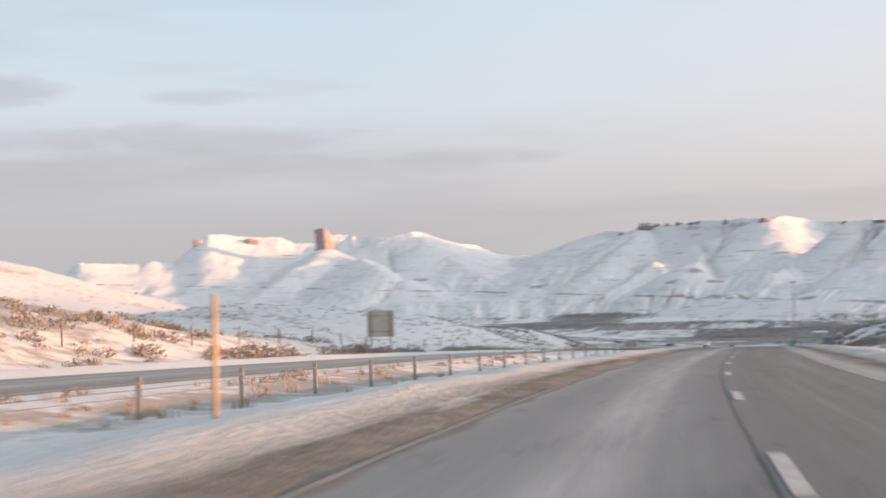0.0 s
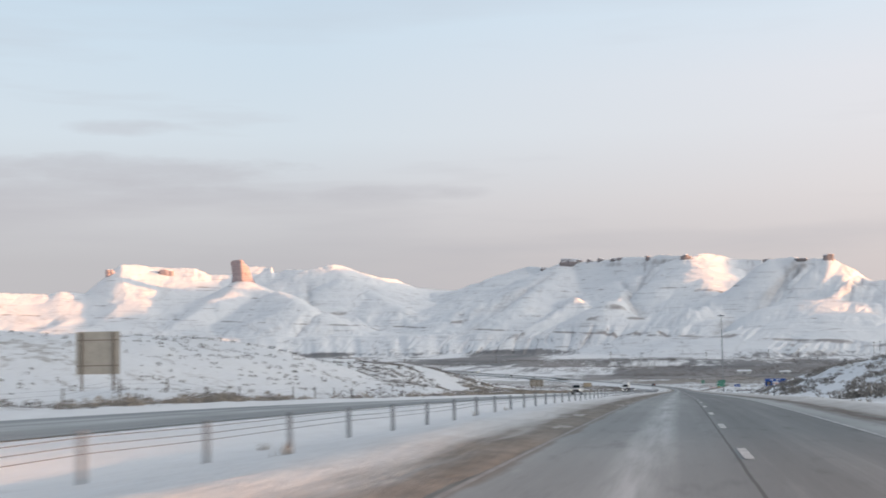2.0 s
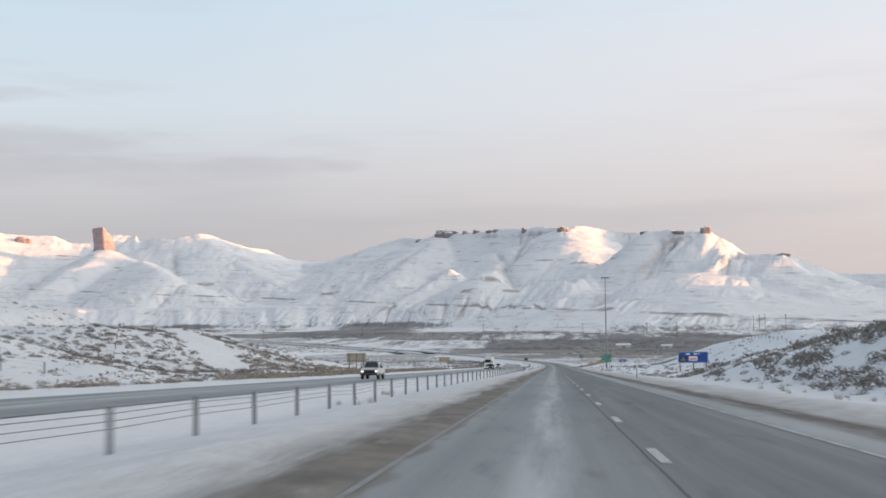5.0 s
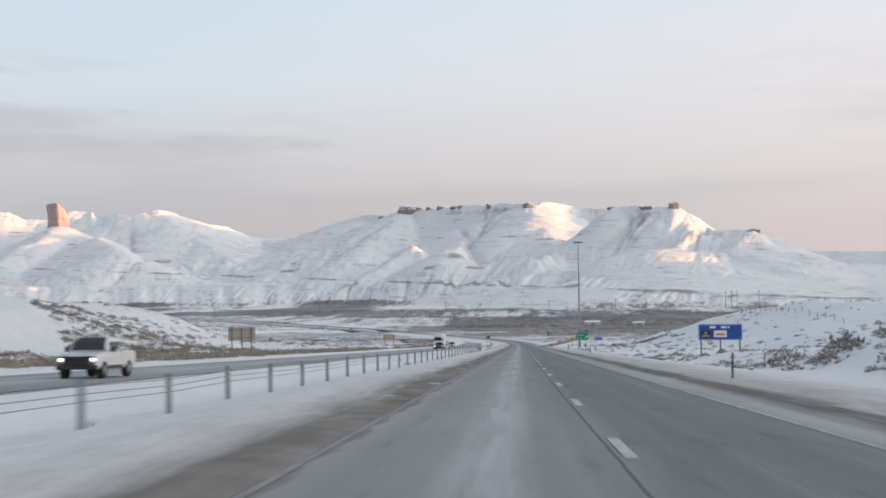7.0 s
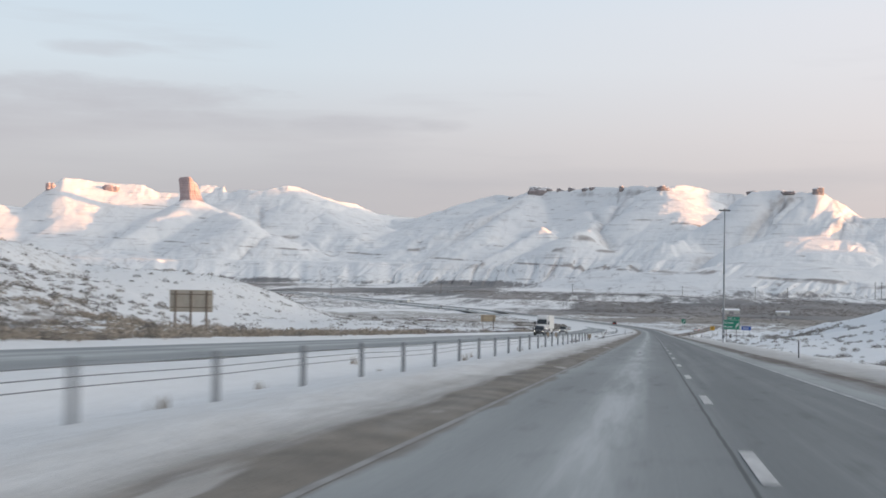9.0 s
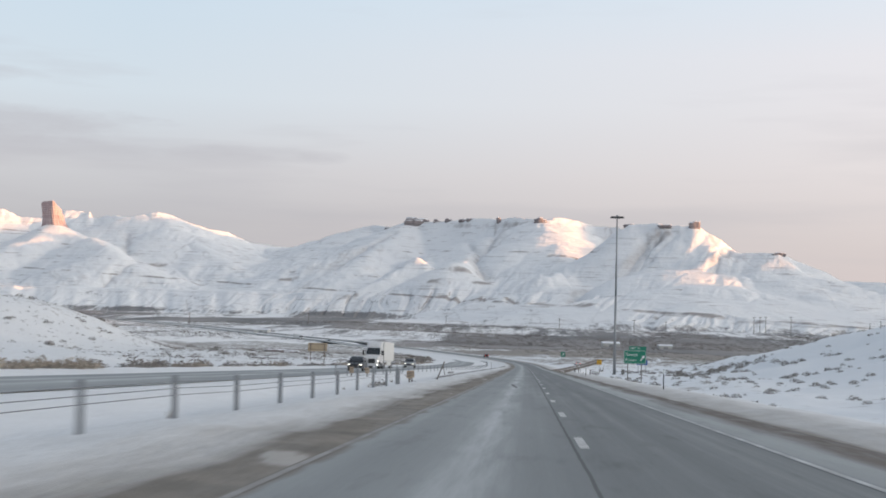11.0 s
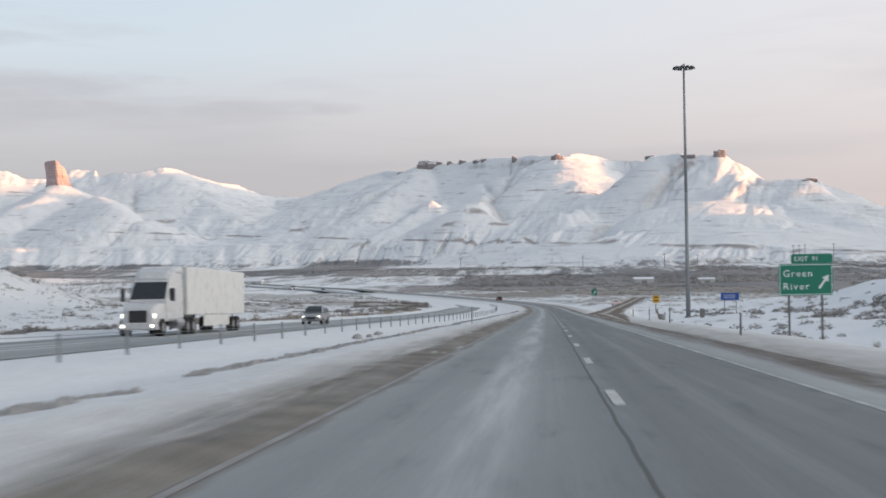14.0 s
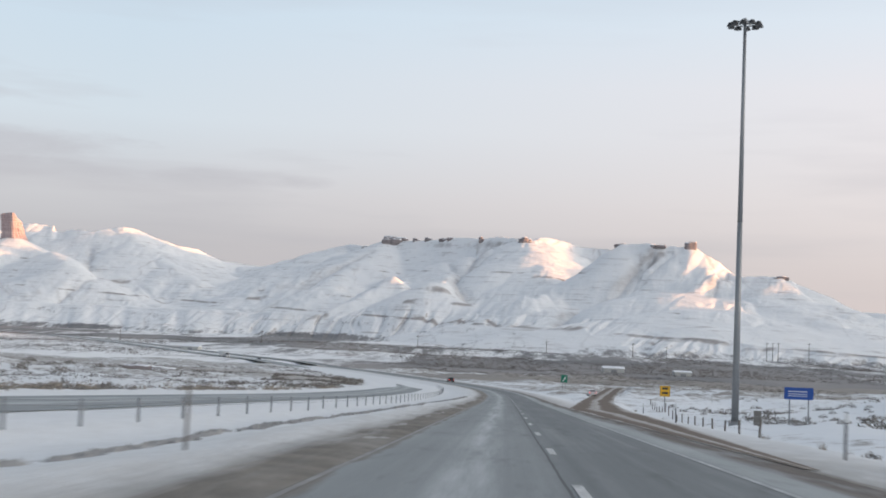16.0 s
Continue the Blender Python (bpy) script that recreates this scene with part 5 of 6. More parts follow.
def barricade(x, y, turn, lean):
    """Striped vertical panel on a stub post."""
    ob = thing("marker_panel", pose(x, y, ground_z(x, y), lean, lean * 0.6, turn), "striped tan and dark marker panel in the snow", "marker panel", "striped markers")
    part("post", solid(lambda bm: box(bm, -0.05, 0.05, 0.0, 0.07, -0.3, 0.70, 0.01)), M_POSTW, ob)
    pn = part("panel", solid(lambda bm: slab(bm, -0.17, 0.17, 0.26, 0.72, -0.03, -0.004, 0.03)), M_TAN, ob)
    for k in range(2):
        z0 = 0.32 + 0.18 * k
        bm = bmesh.new()
        vs = [bm.verts.new(c) for c in ((-0.146, -0.034, z0), (0.146, -0.034, z0 + 0.09), (0.146, -0.034, z0 + 0.146), (-0.146, -0.034, z0 + 0.075))]
        bm.faces.new(vs)
        part("stripe", bm, M_POSTW, pn, "dark stripe")


for a in ((-3.1, 478.2, -8, 4), (-3.3, 483.0, 10, -5), (-9.6, 501.0, 0, 2), (-8.6, 503.5, 5, -4)):
    barricade(*a)


# ---- caprock ----
def outcrop(name, x, y, z, wx, wy, h, mat, label, seed, chunks=5, tight=1.0):
    """A broken block of bedded rock, built from several weathered lumps into one body."""
    rnd = random.Random(seed)
    bm = bmesh.new()
    for c in range(chunks):
        cx, cy = (rnd.random() - 0.5) * wx * 0.62 * tight, (rnd.random() - 0.5) * wy * 0.5 * tight
        sx, sy, sz_ = wx * rnd.uniform(0.18, 0.34) / tight ** 0.35, wy * rnd.uniform(0.25, 0.45), h * rnd.uniform(0.55, 1.0)
        r = bmesh.ops.create_icosphere(bm, subdivisions=3, radius=1.0)
        for v in r["verts"]:
            d = v.co.copy()
            k = max(abs(d.x), abs(d.y), abs(d.z))
            q = d.lerp(d / k, 0.68)
            n = noise.fractal(q * 1.6 + Vector((seed * 3.1 + c * 7.7, 0, 0)), 1.0, 2.0, 4)
            beds = 0.06 * math.sin(q.z * 11 + c)
            q = q * (1 + 0.16 * n + beds)
            v.co = Vector((cx + q.x * sx, cy + q.y * sy, q.z * sz_ * 0.5 + sz_ * 0.42))
    ob = part(name, bm, mat, None, smooth=True)
    ob.location = (x, y, z)
    return tagged(ob, label, "rock outcrop", "caprock outcrops")


def butte(x, y, z, wx, wy, h):
    """A sandstone tower: squared, jointed walls, a leaning ledge on top and a rubble skirt."""
    bm = bmesh.new()
    n, m = 72, 40
    rings = []
    for j in range(m + 1):
        t = j / m
        grow = np.interp(t, [0, 0.10, 0.22, 0.35, 0.72, 0.80, 0.93, 1.0], [1.30, 1.16, 1.06, 0.99, 0.94, 1.0, 0.97, 0.86])
        ring = []
        for i in range(n):
            a = 2 * math.pi * i / n
            c, s = math.cos(a), math.sin(a)
            k = (abs(c) ** 11 + abs(s) ** 11) ** (-1 / 11)
            cr = noise.fractal(Vector((c * 2.6, s * 2.6, t * 0.9 + 4)), 0.9, 2.0, 5)
            joint = -0.07 * max(0.0, 1 - abs(noise.noise(Vector((c * 4.2, s * 4.2, 9 + t * 0.4)))) * 7) * step01(0.1, 0.3, t)
            bed = 0.012 * math.sin(t * 27 + 3 * cr) * step01(0.2, 0.4, t)
            side = max(0.0, math.cos(a - radians(57)))
            r = (grow + side * 0.62 * (1 - t) ** 0.8) * k * (1 + 0.07 * cr + joint + bed)
            top = h * t - (6 * (c < 0.1) * (t > 0.86) + 5 * abs(cr) * (t > 0.9)) * (0.6 + 0.4 * s)
            top *= 1 - 0.20 * side * t
            ring.append(bm.verts.new((r * c * wx / 2 - 5.0 * t, r * s * wy / 2 - 6.0 * t, top)))
        rings.append(ring)
    for a, b in zip(rings[:-1], rings[1:]):
        for i in range(n):
            bm.faces.new((a[i], a[(i + 1) % n], b[(i + 1) % n], b[i]))
    mid = bm.verts.new((-5.0, -6.0, h * 0.93))
    for i in range(n):
        bm.faces.new((rings[-1][i], rings[-1][(i + 1) % n], mid))
    bm.faces.new(rings[0][::-1])
    ob = part("rock_butte", bm, M_RED, None)
    ob.matrix_world = pose(x, y, z, 0, 0, -16)
    return tagged(ob, "red sandstone butte standing on the snowy cone", "rock outcrop", "caprock outcrops")


def far_z(x, y):
    return float(far_land(np.array([float(x)]), np.array([float(y)]))[0][0])


RL = "dark brown caprock ledge on the snowy mesa rim"
for i, (b, r, wx, h, lift) in enumerate(((-4.32, 3735, 50, 36, -4), (-3.45, 3680, 18, 15, -2), (-3.0, 3645, 24, 15, -3), (-2.3, 3575, 26, 13, -3), (-2.0, 3550, 18, 14, -3), (-0.72, 3440, 22, 17, -4), (1.12, 3245, 34, 24, -5), (4.75, 2740, 22, 8, -3), (6.25, 2702, 26, 9, -2), (7.36, 2690, 20, 26, -4), (10.75, 2596, 26, 9, -3), (-5.5, 4060, 24, 13, -4))):
    x, y = MC[0] + r * math.sin(radians(b)), MC[1] + r * math.cos(radians(b))
    outcrop("rock_outcrop", x, y, far_z(x, y) + lift - 0.22 * h, wx * 1.15, wx * 0.8, h, M_ROCK, RL, i + 3)
x, y = MC[0] + 4158 * math.sin(radians(-19.53)), MC[1] + 4158 * math.cos(radians(-19.53))
butte(x, y, 178, 45, 38, 87)
for b, r, w, h in ((-22.85, 4450, 50, 26), (-25.3, 4440, 30, 30), (-12.2, 4530, 40, 9)):
    x, y = MC[0] + r * math.sin(radians(b)), MC[1] + r * math.cos(radians(b))
    outcrop("rock_outcrop", x, y, far_z(x, y) - 5, w, w * 0.7, h, M_RED, "reddish caprock on the far snowy mesa", int(w) + 60)


# ---- vehicles on the carriageways, standing ----
def loft(bm, sections):
    """Skin through cross sections: (y, [(x, z), ...]) with equal point counts, closed at both ends."""
    rows = [[bm.verts.new((x, y, z)) for x, z in pts] for y, pts in sections]
    n = len(rows[0])
    for a, b in zip(rows[:-1], rows[1:]):
        for i in range(n):
            bm.faces.new((a[i], a[(i + 1) % n], b[(i + 1) % n], b[i]))
    bm.faces.new(rows[0])
    bm.faces.new(rows[-1][::-1])
    bmesh.ops.recalc_face_normals(bm, faces=bm.faces)


def hull(w, z0, z1, tuck=0.0):
    """Rounded body section of half width w."""
    m = z0 + (z1 - z0) * 0.55
    return [(-w + 0.10, z0), (w - 0.10, z0), (w, z0 + 0.14), (w, m), (w - tuck, z1 - 0.06), (w - tuck - 0.10, z1), (-w + tuck + 0.10, z1), (-w + tuck, z1 - 0.06), (-w, m), (-w, z0 + 0.14)]


def wheels(parent, spots, r, wid, scale_in=0.62):
    for x, y in spots:
        s = 1 if x > 0 else -1
        t = part("wheel", solid(lambda bm: (tube(bm, (x - wid / 2, y, r), (x + wid / 2, y, r), r, r, 20))), M_TYRE, parent, smooth=False)
        part("rim", solid(lambda bm: tube(bm, (x + s * (wid / 2 - 0.04), y, r), (x + s * (wid / 2 + 0.012), y, r), r * scale_in, r * scale_in * 0.8, 14)), M_RIM, t)


def place(name, y, lat, heading, label, category):
    x, yy = beside(y, lat)
    a = math.degrees(-float(lane_turn(y))) + heading
    slope = math.degrees(math.atan((float(road_z(y + 2)) - float(road_z(y - 2))) / 4.0))
    z = float(road_z(y)) - 0.012 * abs(lat if lat > -10 else lat + 21.2)
    return thing(name, pose(x, yy, z, 0, 0, a) @ pose(0, 0, 0, slope if heading == 0 else -slope, 0, 0), label, category, "vehicles on the road")


K = 0.9   # all vehicles share the plan's scale


def pickup(y, lat, heading, paint, label):
    v = place("pickup_truck", y, lat, heading, label, "pickup truck")
    v.scale = (K, K, K)
    # nose points along -y of the thing turned by heading: build nose at +y
    part("body", solid(lambda bm: loft(bm, [(-0.72, hull(0.98, 0.45, 1.22)), (0.9, hull(0.99, 0.42, 1.22)), (2.2, hull(0.98, 0.42, 1.20, 0.04)), (2.7, hull(0.95, 0.45, 1.12, 0.06)), (2.88, hull(0.86, 0.5, 1.0, 0.06))])), paint, v, smooth=False)
    part("cargo_box", solid(lambda bm: loft(bm, [(-2.85, hull(0.96, 0.55, 1.14)), (-2.8, hull(0.98, 0.48, 1.26)), (-0.74, hull(0.99, 0.45, 1.26))])), paint, v)
    cabin = part("cabin", solid(lambda bm: loft(bm, [(-0.78, hull(0.90, 1.18, 1.50, 0.05)), (-0.62, hull(0.88, 1.18, 1.88, 0.16)), (0.65, hull(0.88, 1.18, 1.90, 0.16)), (1.0, hull(0.88, 1.18, 1.65, 0.12)), (1.42, hull(0.90, 1.16, 1.24, 0.02))])), paint, v)
    part("windscreen", solid(lambda bm: loft(bm, [(0.70, [(-0.64, 1.80), (0.64, 1.80), (0.64, 1.89), (-0.64, 1.89)]), (1.0, [(-0.70, 1.60), (0.70, 1.60), (0.70, 1.68), (-0.70, 1.68)]), (1.40, [(-0.80, 1.24), (0.80, 1.24), (0.80, 1.30), (-0.80, 1.30)])])), M_GLASS, cabin)
    for s in (-1, 1):
        part("side_window", solid(lambda bm: box(bm, s * 0.87 - 0.03, s * 0.87 + 0.03, -0.55, 0.85, 1.30, 1.68, 0.02)), M_GLASS, cabin)
        part("headlight", solid(lambda bm: box(bm, s * 0.74 - 0.11, s * 0.74 + 0.11, 2.80, 2.90, 0.80, 0.95, 0.03)), M_HEAD, v)
        part("mirror", solid(lambda bm: box(bm, s * 1.10 - 0.10, s * 1.10 + 0.10, 1.0, 1.12, 1.22, 1.46, 0.03)), M_BLACK, v)
    part("grille", solid(lambda bm: box(bm, -0.60, 0.60, 2.84, 2.93, 0.64, 1.02, 0.02)), M_BLACK, v)
    part("grille_guard", solid(lambda bm: (tube(bm, (-0.88, 3.02, 0.98), (0.88, 3.02, 0.98), 0.04, n=8), tube(bm, (-0.88, 3.02, 0.68), (0.88, 3.02, 0.68), 0.04, n=8), tube(bm, (-0.5, 3.02, 0.45), (-0.5, 3.02, 1.08), 0.04, n=8), tube(bm, (0.5, 3.02, 0.45), (0.5, 3.02, 1.08), 0.04, n=8))), M_BLACK, v, "black tubular grille guard")
    part("sill", solid(lambda bm: (box(bm, -1.0, -0.97, -0.7, 1.4, 0.42, 0.60, 0.01), box(bm, 0.97, 1.0, -0.7, 1.4, 0.42, 0.60, 0.01))), M_BLACK, v)
    part("bumper", solid(lambda bm: box(bm, -0.95, 0.95, 2.80, 2.98, 0.42, 0.62, 0.04)), M_BLACK, v)
    part("load_bed", solid(lambda bm: box(bm, -0.82, 0.82, -2.72, -0.85, 1.23, 1.265)), M_BLACK, v)
    wheels(v, ((-0.86, 1.95), (0.86, 1.95), (-0.86, -1.75), (0.86, -1.75)), 0.40, 0.27)
    return v


def suv(y, lat, heading, paint, label, lit=True, tail=False):
    v = place("car", y, lat, heading, label, "car")
    v.scale = (K, K, K)
    part("body", solid(lambda bm: loft(bm, [(-2.4, hull(0.86, 0.45, 0.98)), (-2.3, hull(0.93, 0.36, 1.08)), (0.9, hull(0.95, 0.32, 1.06)), (1.9, hull(0.94, 0.34, 0.98, 0.04)), (2.35, hull(0.88, 0.38, 0.84, 0.06)), (2.45, hull(0.76, 0.42, 0.76, 0.06))])), paint, v)
    cabin = part("cabin", solid(lambda bm: loft(bm, [(-2.32, hull(0.86, 1.0, 1.16, 0.05)), (-2.0, hull(0.85, 1.0, 1.66, 0.16)), (0.2, hull(0.85, 1.0, 1.72, 0.16)), (0.75, hull(0.85, 1.0, 1.48, 0.12)), (1.3, hull(0.87, 1.0, 1.08, 0.02))])), paint, v)
    part("windscreen", solid(lambda bm: loft(bm, [(0.28, [(-0.62, 1.63), (0.62, 1.63), (0.62, 1.705), (-0.62, 1.705)]), (0.75, [(-0.70, 1.44), (0.70, 1.44), (0.70, 1.51), (-0.70, 1.51)]), (1.28, [(-0.78, 1.06), (0.78, 1.06), (0.78, 1.125), (-0.78, 1.125)])])), M_GLASS, cabin)
    part("rear_window", solid(lambda bm: box(bm, -0.62, 0.62, -2.26, -2.16, 1.14, 1.50, 0.02)), M_GLASS, cabin)
    for s in (-1, 1):
        part("side_window", solid(lambda bm: box(bm, s * 0.83 - 0.03, s * 0.83 + 0.03, -1.8, 0.45, 1.12, 1.50, 0.02)), M_GLASS, cabin)
        part("headlight", solid(lambda bm: box(bm, s * 0.64 - 0.17, s * 0.64 + 0.17, 2.34, 2.44, 0.66, 0.80, 0.03)), M_HEAD if lit else M_WHITE, v)
        part("tail_light", solid(lambda bm: box(bm, s * 0.78 - 0.10, s * 0.78 + 0.10, -2.44, -2.34, 0.82, 1.04, 0.02)), M_TAIL, v)
        part("mirror", solid(lambda bm: box(bm, s * 1.02 - 0.09, s * 1.02 + 0.09, 0.75, 0.86, 1.05, 1.20, 0.03)), paint, v)
    part("grille", solid(lambda bm: box(bm, -0.42, 0.42, 2.42, 2.48, 0.48, 0.72, 0.02)), M_BLACK, v)
    wheels(v, ((-0.84, 1.45), (0.84, 1.45), (-0.84, -1.40), (0.84, -1.40)), 0.35, 0.24)
    return v


def semi(y, lat, heading, label):
    v = place("semi_truck", y, lat, heading, label, "truck")
    v.scale = (K, K, K)
    # tractor, nose at +y
    part("hood", solid(lambda bm: loft(bm, [(-0.1, hull(1.10, 0.75, 2.0, 0.05)), (1.3, hull(1.06, 0.65, 1.85, 0.10)), (1.75, hull(0.98, 0.65, 1.65, 0.12)), (1.9, hull(0.85, 0.75, 1.45, 0.12))])), M_CARW, v)
    cab_ = part("cab", solid(lambda bm: loft(bm, [(-3.0, hull(1.2, 0.85, 3.75, 0.08)), (-1.3, hull(1.22, 0.85, 3.80, 0.10)), (-0.65, hull(1.20, 0.85, 3.15, 0.12)), (0.15, hull(1.14, 0.85, 2.05, 0.06))])), M_CARW, v)
    part("windscreen", solid(lambda bm: loft(bm, [(-0.60, [(-0.96, 3.02), (0.96, 3.02), (0.96, 3.13), (-0.96, 3.13)]), (0.10, [(-1.02, 2.08), (1.02, 2.08), (1.02, 2.18), (-1.02, 2.18)])])), M_GLASS, cab_)
    part("roof_fairing", solid(lambda bm: loft(bm, [(-3.0, hull(1.2, 3.6, 4.10, 0.08)), (-2.3, hull(1.2, 3.6, 4.08, 0.1)), (-1.6, hull(1.16, 3.6, 3.98, 0.14)), (-1.05, hull(1.08, 3.3, 3.72, 0.18)), (-0.72, hull(0.98, 3.1, 3.36, 0.12))])), M_CARW, cab_)
    for s in (-1, 1):
        part("side_window", solid(lambda bm: box(bm, s * 1.17 - 0.04, s * 1.17 + 0.04, -1.25, -0.45, 2.05, 2.75, 0.03)), M_GLASS, cab_)
        part("headlight", solid(lambda bm: box(bm, s * 0.84 - 0.16, s * 0.84 + 0.16, 1.72, 1.86, 1.05, 1.27, 0.04)), M_HEAD, v)
        part("fog_light", solid(lambda bm: box(bm, s * 0.86 - 0.11, s * 0.86 + 0.11, 1.97, 2.02, 0.52, 0.66, 0.02)), M_HEAD, v)
        part("mirror", solid(lambda bm: box(bm, s * 1.48 - 0.12, s * 1.48 + 0.12, 0.0, 0.14, 2.0, 2.75, 0.04)), M_BLACK, v)
        part("fuel_tank", solid(lambda bm: tube(bm, (s * 0.98, -3.1, 0.72), (s * 0.98, -1.5, 0.72), 0.32, n=14)), M_CHROME, v)
    part("grille", solid(lambda bm: (box(bm, -0.52, 0.52, 1.84, 1.95, 0.80, 1.48, 0.03),)), M_BLACK, v)
    part("bumper", solid(lambda bm: box(bm, -1.18, 1.18, 1.75, 2.0, 0.38, 0.76, 0.06)), M_CARW, v)
    part("frame", solid(lambda bm: box(bm, -0.45, 0.45, -6.2, 1.5, 0.62, 0.92, 0.03)), M_BLACK, v)
    wheels(v, ((-1.0, 1.0), (1.0, 1.0), (-0.95, -4.2), (0.95, -4.2), (-0.95, -5.5), (0.95, -5.5)), 0.50, 0.42)
    # trailer
    tr = part("trailer", solid(lambda bm: box(bm, -1.28, 1.28, -18.4, -3.7, 1.18, 4.10, 0.05)), M_TRAIL, v, "long white box trailer")
    for s in (-1, 1):
        part("side_skirt", solid(lambda bm: box(bm, s * 1.24 - 0.02, s * 1.24 + 0.02, -14.0, -7.5, 0.45, 1.15, 0.01)), M_TRAIL, tr)
    part("landing_gear", solid(lambda bm: (box(bm, -0.8, -0.68, -7.0, -6.85, 0.25, 1.17), box(bm, 0.68, 0.8, -7.0, -6.85, 0.25, 1.17))), M_BLACK, tr)
    wheels(v, ((-0.95, -15.6), (0.95, -15.6), (-0.95, -16.9), (0.95, -16.9)), 0.50, 0.42)
    return v


pickup(306.0, -19.2, 180, M_CARW, "dirty white pickup truck with a black front and lit headlights")
suv(535.0, -18.9, 180, M_CARB, "black sport utility car with lit headlights")
semi(572.0, -21.6, 180, "white semi truck with a long white box trailer")
suv(613.0, -20.2, 180, M_CARS, "silver sport utility car on the oncoming carriageway")
suv(985.0, 1.8, 0, M_CARB, "dark car far ahead on the road", False)
semi(1310.0, -23.5, 180, "white semi truck far off in the valley")
suv(1265.0, -18.9, 180, M_CARS, "silver car with lit headlights far off", True)
suv(866.0, 21.0, 0, M_CARW, "white car with red tail lights on the exit ramp", False)


# ---- fences, far poles and sheds ----
def wire_fence(spots, label, h=1.25):
    x0, y0 = spots[0]
    top = thing("wire_fence", Matrix.Translation((x0, y0, ground_z(x0, y0))), label, "fence", "ranch fences")
    heads = []
    for x, y in spots:
        z = ground_z(x, y)
        m = Vector((x, y, z)) - top.matrix_world.translation
        part("post", solid(lambda bm: tube(bm, m + Vector((0, 0, -0.3)), m + Vector((random.uniform(-.06, .06), 0, h * random.uniform(0.9, 1.1))), 0.065, 0.055, 7)), M_POSTW, top)
        heads.append(m)
    for hz in (0.5, 0.85, 1.15):
        bm = bmesh.new()
        for a, b in zip(heads[:-1], heads[1:]):
            tube(bm, a + Vector((0, 0, hz)), b + Vector((0, 0, hz)), 0.008, n=3)
        part("wire", bm, M_CABLE, top)
    return top


wire_fence([(-34.5 - 0.02 * (y - 40), y) for y in range(20, 290, 9)], "old wire fence with short posts on the brushy bank")
wire_fence([(-128 - 0.30 * (y - 120), y) for y in range(120, 330, 10)], "wire fence climbing the sunlit snowy hill")
wire_fence([(66 + 0.03 * (y - 520), y) for y in range(500, 648, 8)], "wire fence along the crest of the snowy rise")
wire_fence([(17.5 + 0.085 * (y - 640), y) for y in range(640, 800, 9)], "low wire fence beside the exit ramp", 1.0)
wire_fence([(-52 - 0.30 * (y - 330), y) for y in range(330, 470, 8)], "wire fence across the brushy bank")


def utility_pole(x, y, z, h, label):
    ob = thing("utility_pole", Matrix.Translation((x, y, z)), label, "utility pole", "utility poles")
    part("pole", solid(lambda bm: tube(bm, (0, 0, -1), (0, 0, h), 0.30, 0.2, 8)), M_WOOD, ob)
    part("crossarm", solid(lambda bm: box(bm, -1.8, 1.8, -0.12, 0.12, h - 1.5, h - 1.2, 0.02)), M_WOOD, ob)
    for s in (-1.6, 0.0, 1.6):
        part("insulator", solid(lambda bm: tube(bm, (s, 0, h - 1.2), (s, 0, h - 0.75), 0.11, 0.07, 6)), M_GALV, ob)


for b, r in ((10.68, 1480), (10.93, 1520), (11.17, 1560), (12.28, 1475), (6.8, 1500), (5.4, 1300), (-14.9, 1350), (-9.5, 1500), (-3.2, 1480), (2.0, 1420)):
    px, py = 4 + r * math.sin(radians(b)), 452 + r * math.cos(radians(b))
    utility_pole(px, py, far_z(px, py), 20.0 if b > 10 else 13.0, "tall timber utility pole far off on the snow" if b > 10 else "timber utility pole on the valley floor")


def shed(x, y, w, d, h, turn, label):
    ob = thing("shed", pose(x, y, far_z(x, y) - 0.3, 0, 0, turn), label, "building", "valley sheds")
    wl_ = part("wall", solid(lambda bm: box(bm, -w / 2, w / 2, -d / 2, d / 2, 0, h)), M_SHED, ob)
    bm = bmesh.new()
    prof = [(-d / 2 - 0.4, h), (d / 2 + 0.4, h), (0, h + d * 0.16)]
    a = [bm.verts.new((-w / 2 - 0.4, py, pz)) for py, pz in prof]
    b = [bm.verts.new((w / 2 + 0.4, py, pz)) for py, pz in prof]
    bm.faces.new(a)
    bm.faces.new(b[::-1])
    for i in range(3):
        bm.faces.new((a[i], b[i], b[(i + 1) % 3], a[(i + 1) % 3]))
    bmesh.ops.recalc_face_normals(bm, faces=bm.faces)
    part("roof", bm, M_ROOFW, ob)
    for k in range(max(1, int(w / 9))):
        xx = -w / 2 + (k + 0.5) * w / max(1, int(w / 9))
        part("door", solid(lambda bm: box(bm, xx - 1.6, xx + 1.6, -d / 2 - 0.06, -d / 2 - 0.005, 0.1, h * 0.72)), M_GALV, wl_, "grey shed door")


SL = "small pale metal shed with a snowy roof in the valley"
for a in ((72, 1330, 12, 8, 2.8, 4, SL), (106, 1290, 9, 6, 2.6, 6, SL), (-210, 1480, 12, 8, 2.8, -6, SL)):
    shed(*a)

# dark bank of earth beside the valley track
cx, cy = -97.0, 958.0
mound = outcrop("earth_mound", cx, cy, ground_z(cx, cy) - 0.7, 15.0, 7.0, 3.0, M_ROCK, "", 77, 7)
tagged(mound, "low dark earth bank with snow on top", "earth mound", "valley mounds")


